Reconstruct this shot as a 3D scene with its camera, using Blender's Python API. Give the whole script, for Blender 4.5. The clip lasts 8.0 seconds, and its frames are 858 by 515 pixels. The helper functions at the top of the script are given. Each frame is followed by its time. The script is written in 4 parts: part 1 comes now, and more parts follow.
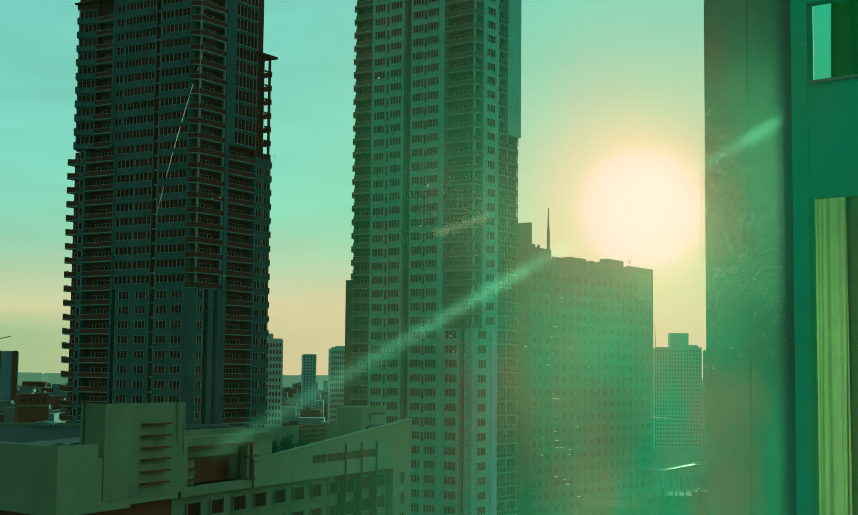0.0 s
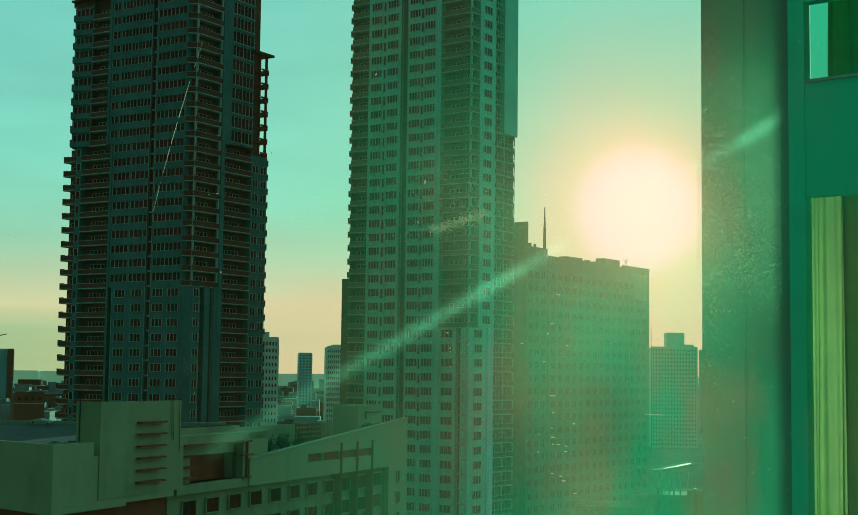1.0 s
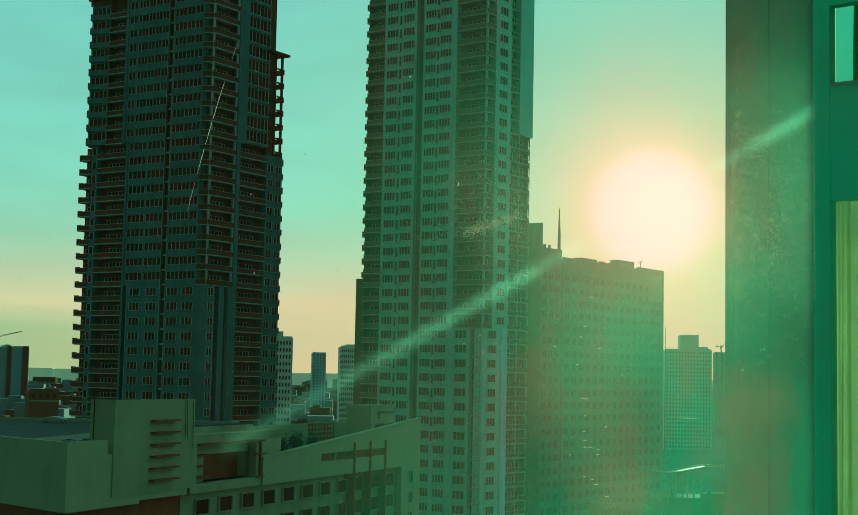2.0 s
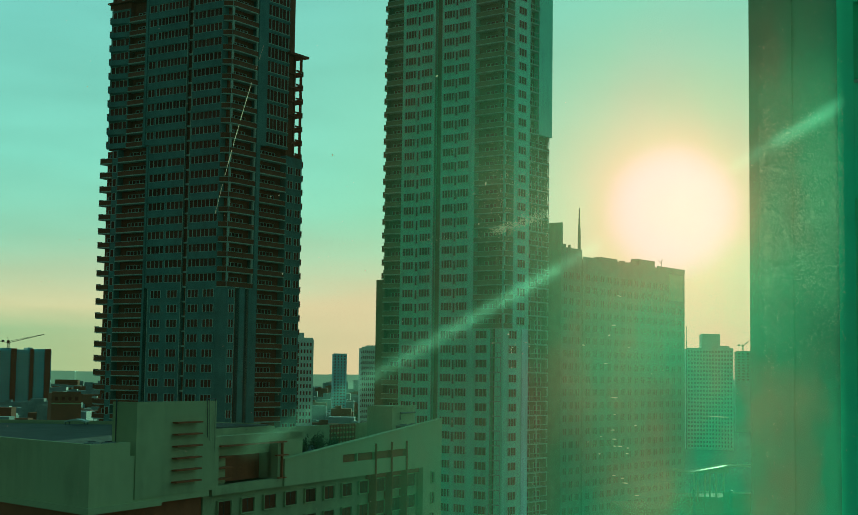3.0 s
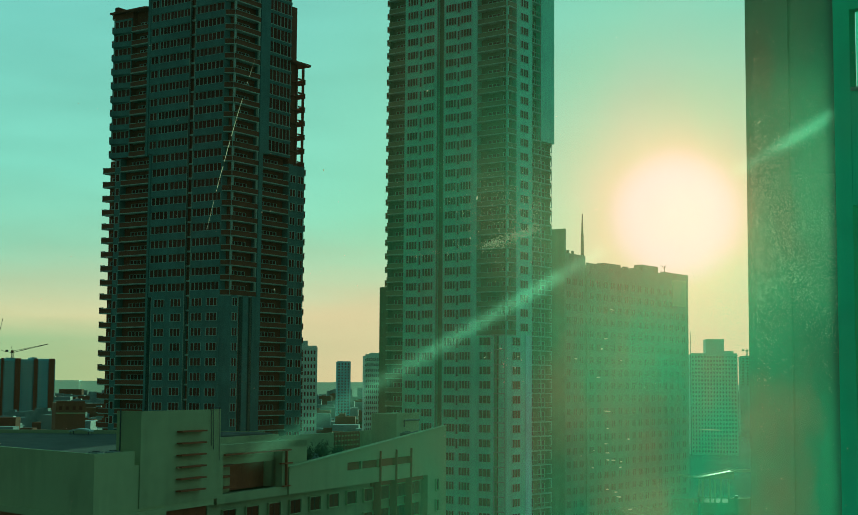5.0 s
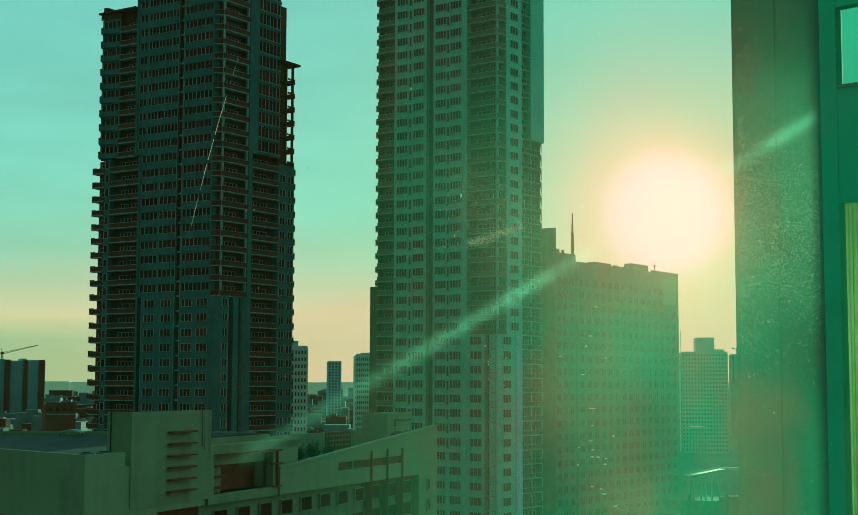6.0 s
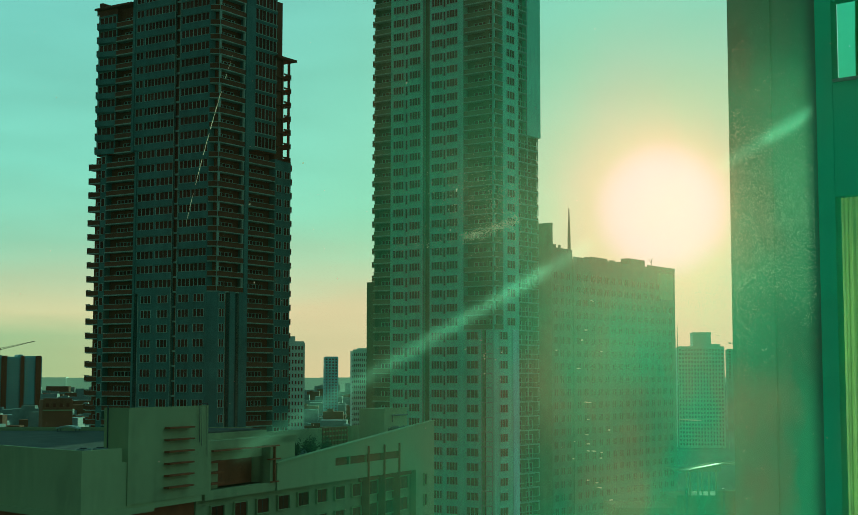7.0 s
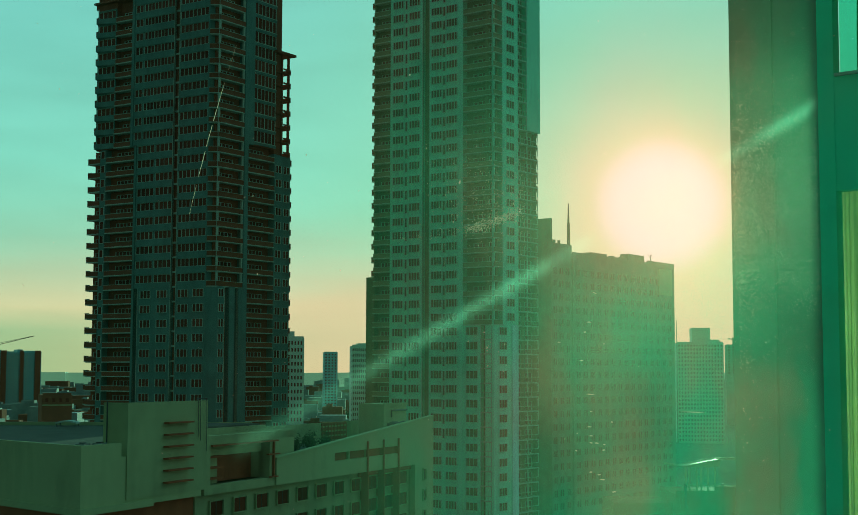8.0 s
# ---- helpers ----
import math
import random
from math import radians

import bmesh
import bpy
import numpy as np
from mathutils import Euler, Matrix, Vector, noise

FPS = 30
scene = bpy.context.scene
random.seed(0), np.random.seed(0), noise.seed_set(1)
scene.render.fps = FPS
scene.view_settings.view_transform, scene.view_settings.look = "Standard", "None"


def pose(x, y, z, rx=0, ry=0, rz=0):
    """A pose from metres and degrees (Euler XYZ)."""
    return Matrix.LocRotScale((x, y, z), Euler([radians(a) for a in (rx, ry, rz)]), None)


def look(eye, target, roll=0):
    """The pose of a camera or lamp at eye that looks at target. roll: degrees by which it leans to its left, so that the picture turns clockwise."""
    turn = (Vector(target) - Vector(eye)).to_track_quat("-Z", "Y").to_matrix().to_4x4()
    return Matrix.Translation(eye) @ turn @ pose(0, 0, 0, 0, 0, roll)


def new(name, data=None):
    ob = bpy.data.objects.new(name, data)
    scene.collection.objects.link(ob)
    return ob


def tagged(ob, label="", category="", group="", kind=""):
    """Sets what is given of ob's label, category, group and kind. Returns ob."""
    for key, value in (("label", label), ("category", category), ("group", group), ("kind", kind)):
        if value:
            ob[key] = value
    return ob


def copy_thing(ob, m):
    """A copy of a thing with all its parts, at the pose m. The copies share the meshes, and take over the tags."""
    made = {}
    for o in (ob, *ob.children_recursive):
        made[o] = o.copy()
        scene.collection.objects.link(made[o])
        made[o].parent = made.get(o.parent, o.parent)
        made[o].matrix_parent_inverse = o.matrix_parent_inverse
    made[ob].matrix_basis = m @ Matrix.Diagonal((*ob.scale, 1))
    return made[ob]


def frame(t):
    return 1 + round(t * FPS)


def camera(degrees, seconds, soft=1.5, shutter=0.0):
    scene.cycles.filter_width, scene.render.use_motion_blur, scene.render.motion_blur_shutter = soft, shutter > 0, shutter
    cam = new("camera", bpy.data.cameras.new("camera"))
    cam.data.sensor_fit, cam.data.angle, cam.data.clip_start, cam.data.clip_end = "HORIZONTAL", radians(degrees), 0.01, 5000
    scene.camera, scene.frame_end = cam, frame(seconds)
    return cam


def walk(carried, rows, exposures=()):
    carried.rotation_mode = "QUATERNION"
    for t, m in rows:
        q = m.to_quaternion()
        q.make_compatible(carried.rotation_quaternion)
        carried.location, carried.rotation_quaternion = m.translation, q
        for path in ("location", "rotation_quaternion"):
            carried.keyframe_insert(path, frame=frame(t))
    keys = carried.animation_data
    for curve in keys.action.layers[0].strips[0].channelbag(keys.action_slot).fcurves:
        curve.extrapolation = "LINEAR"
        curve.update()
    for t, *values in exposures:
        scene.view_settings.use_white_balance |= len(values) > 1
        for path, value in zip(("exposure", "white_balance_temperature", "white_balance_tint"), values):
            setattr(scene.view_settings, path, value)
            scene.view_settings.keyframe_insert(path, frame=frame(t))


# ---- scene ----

EYE = 55.0
cam = camera(34.5, 8.0, soft=0.8)
PATH = [
    (0.0, 0.0160, 0.0004, -1.812, 4.923, 0.574),
    (0.5, 0.0164, -0.0004, -1.890, 4.902, 0.676),
    (1.0, 0.0157, -0.0009, -1.968, 4.879, 0.717),
    (1.5, 0.0103, 0.0000, -1.738, 4.880, 0.964),
    (3.0, 0.0002, -0.0008, -0.542, 4.898, 0.821),
    (3.5, 0.0007, -0.0005, -0.170, 4.876, 0.531),
    (4.0, 0.0000, 0.0000, 0.000, 4.935, 0.500),
    (4.5, 0.0016, 0.0012, -0.103, 5.004, 0.498),
    (5.0, 0.0068, 0.0037, -0.407, 5.190, 0.440),
    (6.5, 0.0106, 0.0023, -0.906, 5.135, 0.102),
    (7.0, 0.0109, 0.0022, -0.949, 4.978, 0.079),
    (7.5, 0.0092, 0.0008, -0.965, 4.870, 0.124),
    (8.0, 0.0088, 0.0003, -0.974, 4.781, 0.141),
]
walk(cam, [(t, pose(x, 0, EYE + z, 90 + pitch, 0, yaw) @ pose(0, 0, 0, 0, 0, roll))
           for t, x, z, yaw, pitch, roll in PATH],
     exposures=[(0.0, 0.0, 6500, 10), (8.0, 0.0, 6500, 10)])

# ---------------------------------------------------------------- light
SUN_AZ, SUN_EL = 10.6, 6.85          # degrees right of +y, degrees up
sun_dir = Vector((math.sin(radians(SUN_AZ)) * math.cos(radians(SUN_EL)),
                  math.cos(radians(SUN_AZ)) * math.cos(radians(SUN_EL)), math.sin(radians(SUN_EL))))
SKY_STRENGTH = 0.02
# (height of the direction, colour): warm haze at the horizon, pale blue above
SKY_RAMP = [(0.0, (0.54, 0.47, 0.33)), (0.028, (0.60, 0.48, 0.35)), (0.048, (1.65, 0.59, 0.45)), (0.066, (1.15, 0.60, 0.52)), (0.09, (0.74, 0.64, 0.60)),
            (0.15, (0.58, 0.65, 0.67)), (0.28, (0.49, 0.60, 0.70)), (1.0, (0.22, 0.42, 0.52))]
WARM = (2.85, 0.55, 0.49, 1)
WIDE = (0.74, 0.60, 0.48, 1)
SKY_LEVEL = 1.0
SUN_CORE = (2.95, 0.76, 0.98, 1)
HALO = (3.0, 0.70, 0.56, 1)

world = bpy.data.worlds.new("evening_sky")
scene.world = world
world.use_nodes = True
wt = world.node_tree
wt.nodes.clear()


def wnode(kind, **sets):
    n = wt.nodes.new(kind)
    for k, v in sets.items():
        if k == "operation":
            n.operation = v
    return n


def wmath(op, a, b=None, c=None):
    n = wnode("ShaderNodeMath", operation=op)
    for i, v in enumerate((a, b, c)):
        if v is None:
            continue
        if isinstance(v, (int, float)):
            n.inputs[i].default_value = v
        else:
            wt.links.new(v, n.inputs[i])
    return n.outputs[0]


def wrange(v, a0, a1, b0, b1):
    n = wt.nodes.new("ShaderNodeMapRange")
    n.interpolation_type = "SMOOTHSTEP"
    for i, x in zip((1, 2, 3, 4), (a0, a1, b0, b1)):
        n.inputs[i].default_value = x
    wt.links.new(v, n.inputs[0])
    return n.outputs[0]


w_out = wt.nodes.new("ShaderNodeOutputWorld")
w_bg = wt.nodes.new("ShaderNodeBackground")
w_sky = wt.nodes.new("ShaderNodeTexSky")
w_sky.sky_type = "NISHITA"
w_sky.sun_disc = False
w_sky.sun_elevation, w_sky.sun_rotation = radians(SUN_EL), radians(SUN_AZ)
w_sky.altitude, w_sky.air_density, w_sky.dust_density, w_sky.ozone_density = 60, 1.0, 0.5, 2.0
w_tc = wt.nodes.new("ShaderNodeTexCoord")
w_dot = wnode("ShaderNodeVectorMath", operation="DOT_PRODUCT")
wt.links.new(w_tc.outputs["Generated"], w_dot.inputs[0])
w_dot.inputs[1].default_value = sun_dir
near_sun = w_dot.outputs["Value"]
w_sep = wt.nodes.new("ShaderNodeSeparateXYZ")
wt.links.new(w_tc.outputs["Generated"], w_sep.inputs[0])
# thin clouds drawn out along the horizon
w_map = wt.nodes.new("ShaderNodeMapping")
w_map.inputs["Scale"].default_value = (3.0, 3.0, 16.0)
wt.links.new(w_tc.outputs["Generated"], w_map.inputs["Vector"])
w_cl = wt.nodes.new("ShaderNodeTexNoise")
w_cl.inputs["Scale"].default_value, w_cl.inputs["Detail"].default_value = 1.6, 5
wt.links.new(w_map.outputs[0], w_cl.inputs["Vector"])
height = wmath("ADD", w_sep.outputs["Z"], wmath("MULTIPLY_ADD", w_cl.outputs["Fac"], 0.03, -0.015))
w_ramp = wt.nodes.new("ShaderNodeValToRGB")
els = w_ramp.color_ramp.elements
for i, (z, c) in enumerate(SKY_RAMP):
    e = els[i] if i < 2 else els.new(z)
    e.position = z
    e.color = (*c, 1)
wt.links.new(height, w_ramp.inputs[0])
level = wmath("MULTIPLY", wrange(near_sun, -0.5, 0.88, 0.17, 1.0), wmath("MULTIPLY_ADD", w_cl.outputs["Fac"], 0.5, 0.75 * SKY_LEVEL))
w_a = wnode("ShaderNodeVectorMath", operation="SCALE")
wt.links.new(w_ramp.outputs["Color"], w_a.inputs[0])
wt.links.new(level, w_a.inputs["Scale"])
w_b = wnode("ShaderNodeVectorMath", operation="SCALE")
wt.links.new(w_sky.outputs[0], w_b.inputs[0])
w_b.inputs["Scale"].default_value = SKY_STRENGTH
w_c = wnode("ShaderNodeVectorMath", operation="ADD")
wt.links.new(w_a.outputs[0], w_c.inputs[0])
wt.links.new(w_b.outputs[0], w_c.inputs[1])
# the glare of the low sun in the hazy air
core = wrange(near_sun, math.cos(radians(3.1)), math.cos(radians(1.5)), 0.0, 1.0)
halo = wmath("MULTIPLY", wmath("POWER", wmath("MAXIMUM", near_sun, 0.0), 240.0), 0.95)
w_mix = wt.nodes.new("ShaderNodeMix")
w_mix.data_type = "RGBA"
w_wide = wt.nodes.new("ShaderNodeMix")
w_wide.data_type = "RGBA"
wt.links.new(wmath("MULTIPLY", wmath("POWER", wmath("MAXIMUM", near_sun, 0.0), 32.0), 0.6), w_wide.inputs["Factor"])
wt.links.new(w_c.outputs[0], w_wide.inputs["A"])
w_wide.inputs["B"].default_value = WIDE
# warmer haze low down on the sun's side
w_warm = wt.nodes.new("ShaderNodeMix")
w_warm.data_type = "RGBA"
wt.links.new(wmath("MULTIPLY", wmath("POWER", wmath("MAXIMUM", near_sun, 0.0), 15.0), wrange(height, 0.0, 0.13, 0.98, 0.0)), w_warm.inputs["Factor"])
wt.links.new(w_wide.outputs["Result"], w_warm.inputs["A"])
w_warm.inputs["B"].default_value = WARM
w_mix0 = wt.nodes.new("ShaderNodeMix")
w_mix0.data_type = "RGBA"
wt.links.new(halo, w_mix0.inputs["Factor"])
wt.links.new(w_warm.outputs["Result"], w_mix0.inputs["A"])
w_mix0.inputs["B"].default_value = HALO
wt.links.new(core, w_mix.inputs["Factor"])
wt.links.new(w_mix0.outputs["Result"], w_mix.inputs["A"])
w_mix.inputs["B"].default_value = SUN_CORE
wt.links.new(w_mix.outputs["Result"], w_bg.inputs["Color"])
wt.links.new(w_bg.outputs[0], w_out.inputs["Surface"])

sun = new("sun", bpy.data.lights.new("sun", "SUN"))
sun.data.energy, sun.data.angle, sun.data.color = 2.6, radians(0.53), (1.0, 0.86, 0.66)
sun.matrix_world = look(sun_dir * 100 + Vector((0, 0, EYE)), (0, 0, EYE))


# ---------------------------------------------------------------- materials
def mat_base(name):
    m = bpy.data.materials.new(name)
    m.use_nodes = True
    return m, m.node_tree, m.node_tree.nodes["Principled BSDF"]


def paint(name, colour, rough=0.8, scale=0.4, vary=0.25, stain=0.0, metal=0.0, fine=6.0, bump=0.02, spec=0.25):
    """Painted or mineral surface: broad patches, fine grain, rain streaks that run down, a slight change from piece to piece."""
    m, nt, bsdf = mat_base(name)
    tc = nt.nodes.new("ShaderNodeTexCoord")
    n1 = nt.nodes.new("ShaderNodeTexNoise")
    n1.inputs["Scale"].default_value, n1.inputs["Detail"].default_value = scale, 5
    n2 = nt.nodes.new("ShaderNodeTexNoise")
    n2.inputs["Scale"].default_value, n2.inputs["Detail"].default_value = scale * fine, 4
    nt.links.new(tc.outputs["Object"], n1.inputs["Vector"])
    nt.links.new(tc.outputs["Object"], n2.inputs["Vector"])
    info = nt.nodes.new("ShaderNodeObjectInfo")
    add = nt.nodes.new("ShaderNodeMath")
    add.operation = "ADD"
    nt.links.new(n1.outputs["Fac"], add.inputs[0])
    half = nt.nodes.new("ShaderNodeMath")
    half.operation = "MULTIPLY"
    half.inputs[1].default_value = 0.5
    nt.links.new(n2.outputs["Fac"], half.inputs[0])
    nt.links.new(half.outputs[0], add.inputs[1])
    each = nt.nodes.new("ShaderNodeMath")
    each.operation = "MULTIPLY_ADD"
    each.inputs[1].default_value = 0.25
    nt.links.new(info.outputs["Random"], each.inputs[0])
    nt.links.new(add.outputs[0], each.inputs[2])
    ramp = nt.nodes.new("ShaderNodeValToRGB")
    ramp.color_ramp.elements[0].position, ramp.color_ramp.elements[1].position = 0.5, 1.2
    lo = [c * (1 - vary) for c in colour]
    hi = [min(1, c * (1 + vary * 0.6)) for c in colour]
    ramp.color_ramp.elements[0].color, ramp.color_ramp.elements[1].color = (*lo, 1), (*hi, 1)
    nt.links.new(each.outputs[0], ramp.inputs[0])
    last = ramp.outputs["Color"]
    if stain:
        mp = nt.nodes.new("ShaderNodeMapping")
        mp.inputs["Scale"].default_value = (0.9, 0.9, 0.12)
        nt.links.new(tc.outputs["Object"], mp.inputs["Vector"])
        n3 = nt.nodes.new("ShaderNodeTexNoise")
        n3.inputs["Scale"].default_value, n3.inputs["Detail"].default_value = 0.7, 6
        nt.links.new(mp.outputs[0], n3.inputs["Vector"])
        r3 = nt.nodes.new("ShaderNodeValToRGB")
        r3.color_ramp.elements[0].position, r3.color_ramp.elements[1].position = 0.45, 0.72
        r3.color_ramp.elements[0].color, r3.color_ramp.elements[1].color = (1, 1, 1, 1), (1 - stain, 1 - stain, 1 - stain * 1.05, 1)
        nt.links.new(n3.outputs["Fac"], r3.inputs[0])
        mx = nt.nodes.new("ShaderNodeMix")
        mx.data_type, mx.blend_type = "RGBA", "MULTIPLY"
        mx.inputs["Factor"].default_value = 1
        nt.links.new(last, mx.inputs["A"])
        nt.links.new(r3.outputs["Color"], mx.inputs["B"])
        last = mx.outputs["Result"]
    nt.links.new(last, bsdf.inputs["Base Color"])
    bp = nt.nodes.new("ShaderNodeBump")
    bp.inputs["Distance"].default_value, bp.inputs["Strength"].default_value = bump, 0.4
    nt.links.new(n2.outputs["Fac"], bp.inputs["Height"])
    nt.links.new(bp.outputs[0], bsdf.inputs["Normal"])
    bsdf.inputs["Roughness"].default_value, bsdf.inputs["Metallic"].default_value = rough, metal
    bsdf.inputs["Specular IOR Level"].default_value = spec
    return m


def dark_glass(name, colour=(0.02, 0.025, 0.03), rough=0.08):
    """Window glass of a far building: dark room behind it, a gloss, curtains in some."""
    m, nt, bsdf = mat_base(name)
    info = nt.nodes.new("ShaderNodeObjectInfo")
    ramp = nt.nodes.new("ShaderNodeValToRGB")
    ramp.color_ramp.elements[0].color = (*colour, 1)
    ramp.color_ramp.elements[1].color = (*[c * 1.5 for c in colour], 1)
    e = ramp.color_ramp.elements.new(0.85)
    e.color = (*[c * 2.2 + 0.01 for c in colour], 1)
    nt.links.new(info.outputs["Random"], ramp.inputs[0])
    nt.links.new(ramp.outputs["Color"], bsdf.inputs["Base Color"])
    bsdf.inputs["Roughness"].default_value = rough
    bsdf.inputs["Specular IOR Level"].default_value = 0.03
    return m


M_T1_WALL = paint("blue_grey_tower_paint", (0.16, 0.29, 0.26), stain=0.2, scale=0.15)
# core colours: set-back bays are darker than the tower faces
M_T1_CORE = paint("dark_brown_tower_core", (0.36, 0.09, 0.042), stain=0.2)
M_T2_CORE = paint("dark_olive_tower_core", (0.20, 0.19, 0.10), stain=0.2)
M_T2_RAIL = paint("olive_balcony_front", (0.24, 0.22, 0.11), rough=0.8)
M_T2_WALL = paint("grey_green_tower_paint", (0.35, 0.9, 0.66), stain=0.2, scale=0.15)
M_PALE = paint("pale_blue_tower_paint", (0.62, 0.90, 0.92), stain=0.2, scale=0.15)
M_SLAB = paint("pale_concrete_edge", (0.58, 0.60, 0.50), stain=0.2)
M_FRAME = paint("white_window_frame", (0.60, 0.66, 0.58), rough=0.5, vary=0.1)
M_GLASS = dark_glass("dark_window_glass", (0.12, 0.024, 0.012), 0.5)
M_RAIL = paint("brown_balcony_front", (0.32, 0.08, 0.036), rough=0.8)
M_T3 = paint("olive_tower_concrete", (0.24, 0.24, 0.18), stain=0.25)
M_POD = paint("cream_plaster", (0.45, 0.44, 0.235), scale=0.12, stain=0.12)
# dark brown for recesses and dark lines, their shade put into the colour
M_POD_SHADE = paint("brown_shade_plaster", (0.42, 0.09, 0.035), stain=0.2)
M_ROOF = paint("grey_roof_felt", (0.10, 0.10, 0.085), scale=0.3, vary=0.4, spec=0.05)
M_STEEL = paint("dark_painted_steel", (0.06, 0.06, 0.06), rough=0.5)
M_CITY = paint("weathered_city_concrete", (0.34, 0.37, 0.33), scale=0.05, vary=0.4)
# far walls, lightened so that the colour stands in for distance haze
M_HAZE_PALED = paint("haze_paled_cladding", (0.74, 0.72, 0.60), scale=0.05, vary=0.2)
M_CITY2 = paint("pale_blue_cladding", (0.32, 0.66, 0.70), rough=0.5, scale=0.05)
M_BRICK = paint("red_brown_render", (0.34, 0.11, 0.06), scale=0.1, spec=0.02)
M_TIN = paint("galvanised_roof", (0.34, 0.35, 0.34), rough=0.6, metal=0.0, scale=0.1)
M_CHROME = paint("weathered_bright_metal", (0.62, 0.42, 0.28), rough=0.62, metal=1.0, scale=1.0, vary=0.1, bump=0.0)
M_LEAF = paint("dull_foliage", (0.06, 0.09, 0.03), scale=0.5, vary=0.5)
M_GROUND = paint("hazy_city_ground", (0.13, 0.13, 0.11), scale=0.01, vary=0.5, fine=8, spec=0.0)
M_WING = paint("brown_grey_cladding", (0.20, 0.19, 0.16), scale=3.0, vary=0.25, stain=0.15, bump=0.001)
M_ALU = paint("green_enamelled_aluminium", (0.05, 0.68, 0.47), rough=0.6, metal=0.0, scale=4.0, bump=0.0005)
# haze of the far distance, put in as a faint glow of the skyline
M_HAZE_GLOW = bpy.data.materials.new("glowing_haze")
M_HAZE_GLOW.use_nodes = True
_b = M_HAZE_GLOW.node_tree.nodes["Principled BSDF"]
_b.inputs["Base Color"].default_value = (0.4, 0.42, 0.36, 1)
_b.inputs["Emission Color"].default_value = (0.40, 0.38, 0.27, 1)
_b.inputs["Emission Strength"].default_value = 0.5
M_ROOM = paint("off_white_room_paint", (0.6, 0.58, 0.54), scale=1.0, vary=0.08, bump=0.002)


def dusty_pane():
    """Green tinted window glass with a greasy, dusty film: most light goes straight through, some is scattered forward.
    Veiling glare and the sun's flare streak are put in as well.
    """
    m = bpy.data.materials.new("green_tinted_dusty_glass")
    m.use_nodes = True
    nt = m.node_tree
    nt.nodes.clear()
    out = nt.nodes.new("ShaderNodeOutputMaterial")
    clear = nt.nodes.new("ShaderNodeBsdfTransparent")
    clear.inputs["Color"].default_value = GLASS_TINT
    film = nt.nodes.new("ShaderNodeBsdfRefraction")
    film.inputs["Color"].default_value = FILM_COLOUR
    film.inputs["Roughness"].default_value, film.inputs["IOR"].default_value = 1.0, 1.16
    dust = nt.nodes.new("ShaderNodeBsdfTranslucent")
    tc = nt.nodes.new("ShaderNodeTexCoord")
    # green tone here, tan there, drawn out upright
    run = nt.nodes.new("ShaderNodeMapping")
    run.inputs["Scale"].default_value = (1.0, 1.0, 0.45)
    nt.links.new(tc.outputs["Object"], run.inputs["Vector"])
    hue = nt.nodes.new("ShaderNodeTexNoise")
    hue.inputs["Scale"].default_value, hue.inputs["Detail"].default_value = 22.0, 8
    nt.links.new(run.outputs[0], hue.inputs["Vector"])
    tint = nt.nodes.new("ShaderNodeValToRGB")
    tint.color_ramp.elements[0].position, tint.color_ramp.elements[1].position = 0.42, 0.70
    tint.color_ramp.elements[0].color, tint.color_ramp.elements[1].color = DUST_VEIL_COLOURS
    nt.links.new(hue.outputs["Fac"], tint.inputs[0])
    nt.links.new(tint.outputs["Color"], dust.inputs["Color"])
    big = nt.nodes.new("ShaderNodeTexNoise")
    big.inputs["Scale"].default_value, big.inputs["Detail"].default_value = 7.0, 4
    nt.links.new(tc.outputs["Object"], big.inputs["Vector"])
    grain = nt.nodes.new("ShaderNodeTexNoise")
    grain.inputs["Scale"].default_value, grain.inputs["Detail"].default_value = 1500.0, 2
    nt.links.new(tc.outputs["Object"], grain.inputs["Vector"])
    ramp = nt.nodes.new("ShaderNodeMapRange")
    ramp.inputs["From Min"].default_value, ramp.inputs["From Max"].default_value = 0.3, 0.75
    ramp.inputs["To Min"].default_value, ramp.inputs["To Max"].default_value = FILM_AMOUNT[0], FILM_AMOUNT[1]
    nt.links.new(big.outputs["Fac"], ramp.inputs["Value"])
    g2 = nt.nodes.new("ShaderNodeMapRange")
    g2.inputs["From Min"].default_value, g2.inputs["From Max"].default_value = 0.5, 0.85
    g2.inputs["To Min"].default_value, g2.inputs["To Max"].default_value = DUST_AMOUNT[0], DUST_AMOUNT[1]
    nt.links.new(grain.outputs["Fac"], g2.inputs["Value"])
    # uneven dust with veiling glare added to it: more towards the wing, less high up
    sep = nt.nodes.new("ShaderNodeSeparateXYZ")
    nt.links.new(tc.outputs["Object"], sep.inputs[0])
    side = nt.nodes.new("ShaderNodeMapRange")
    side.interpolation_type = "SMOOTHSTEP"
    for i, v in zip((1, 2, 3, 4), (0.03, 0.14, 0.004, 0.165)):
        side.inputs[i].default_value = v
    slant = nt.nodes.new("ShaderNodeMath")
    slant.operation = "MULTIPLY_ADD"
    slant.inputs[1].default_value = 0.05
    nt.links.new(sep.outputs["Z"], slant.inputs[0])
    shift = nt.nodes.new("ShaderNodeMath")
    shift.operation = "ADD"
    shift.inputs[1].default_value = -0.05 * (EYE + 0.05)
    nt.links.new(sep.outputs["X"], shift.inputs[0])
    nt.links.new(shift.outputs[0], slant.inputs[2])
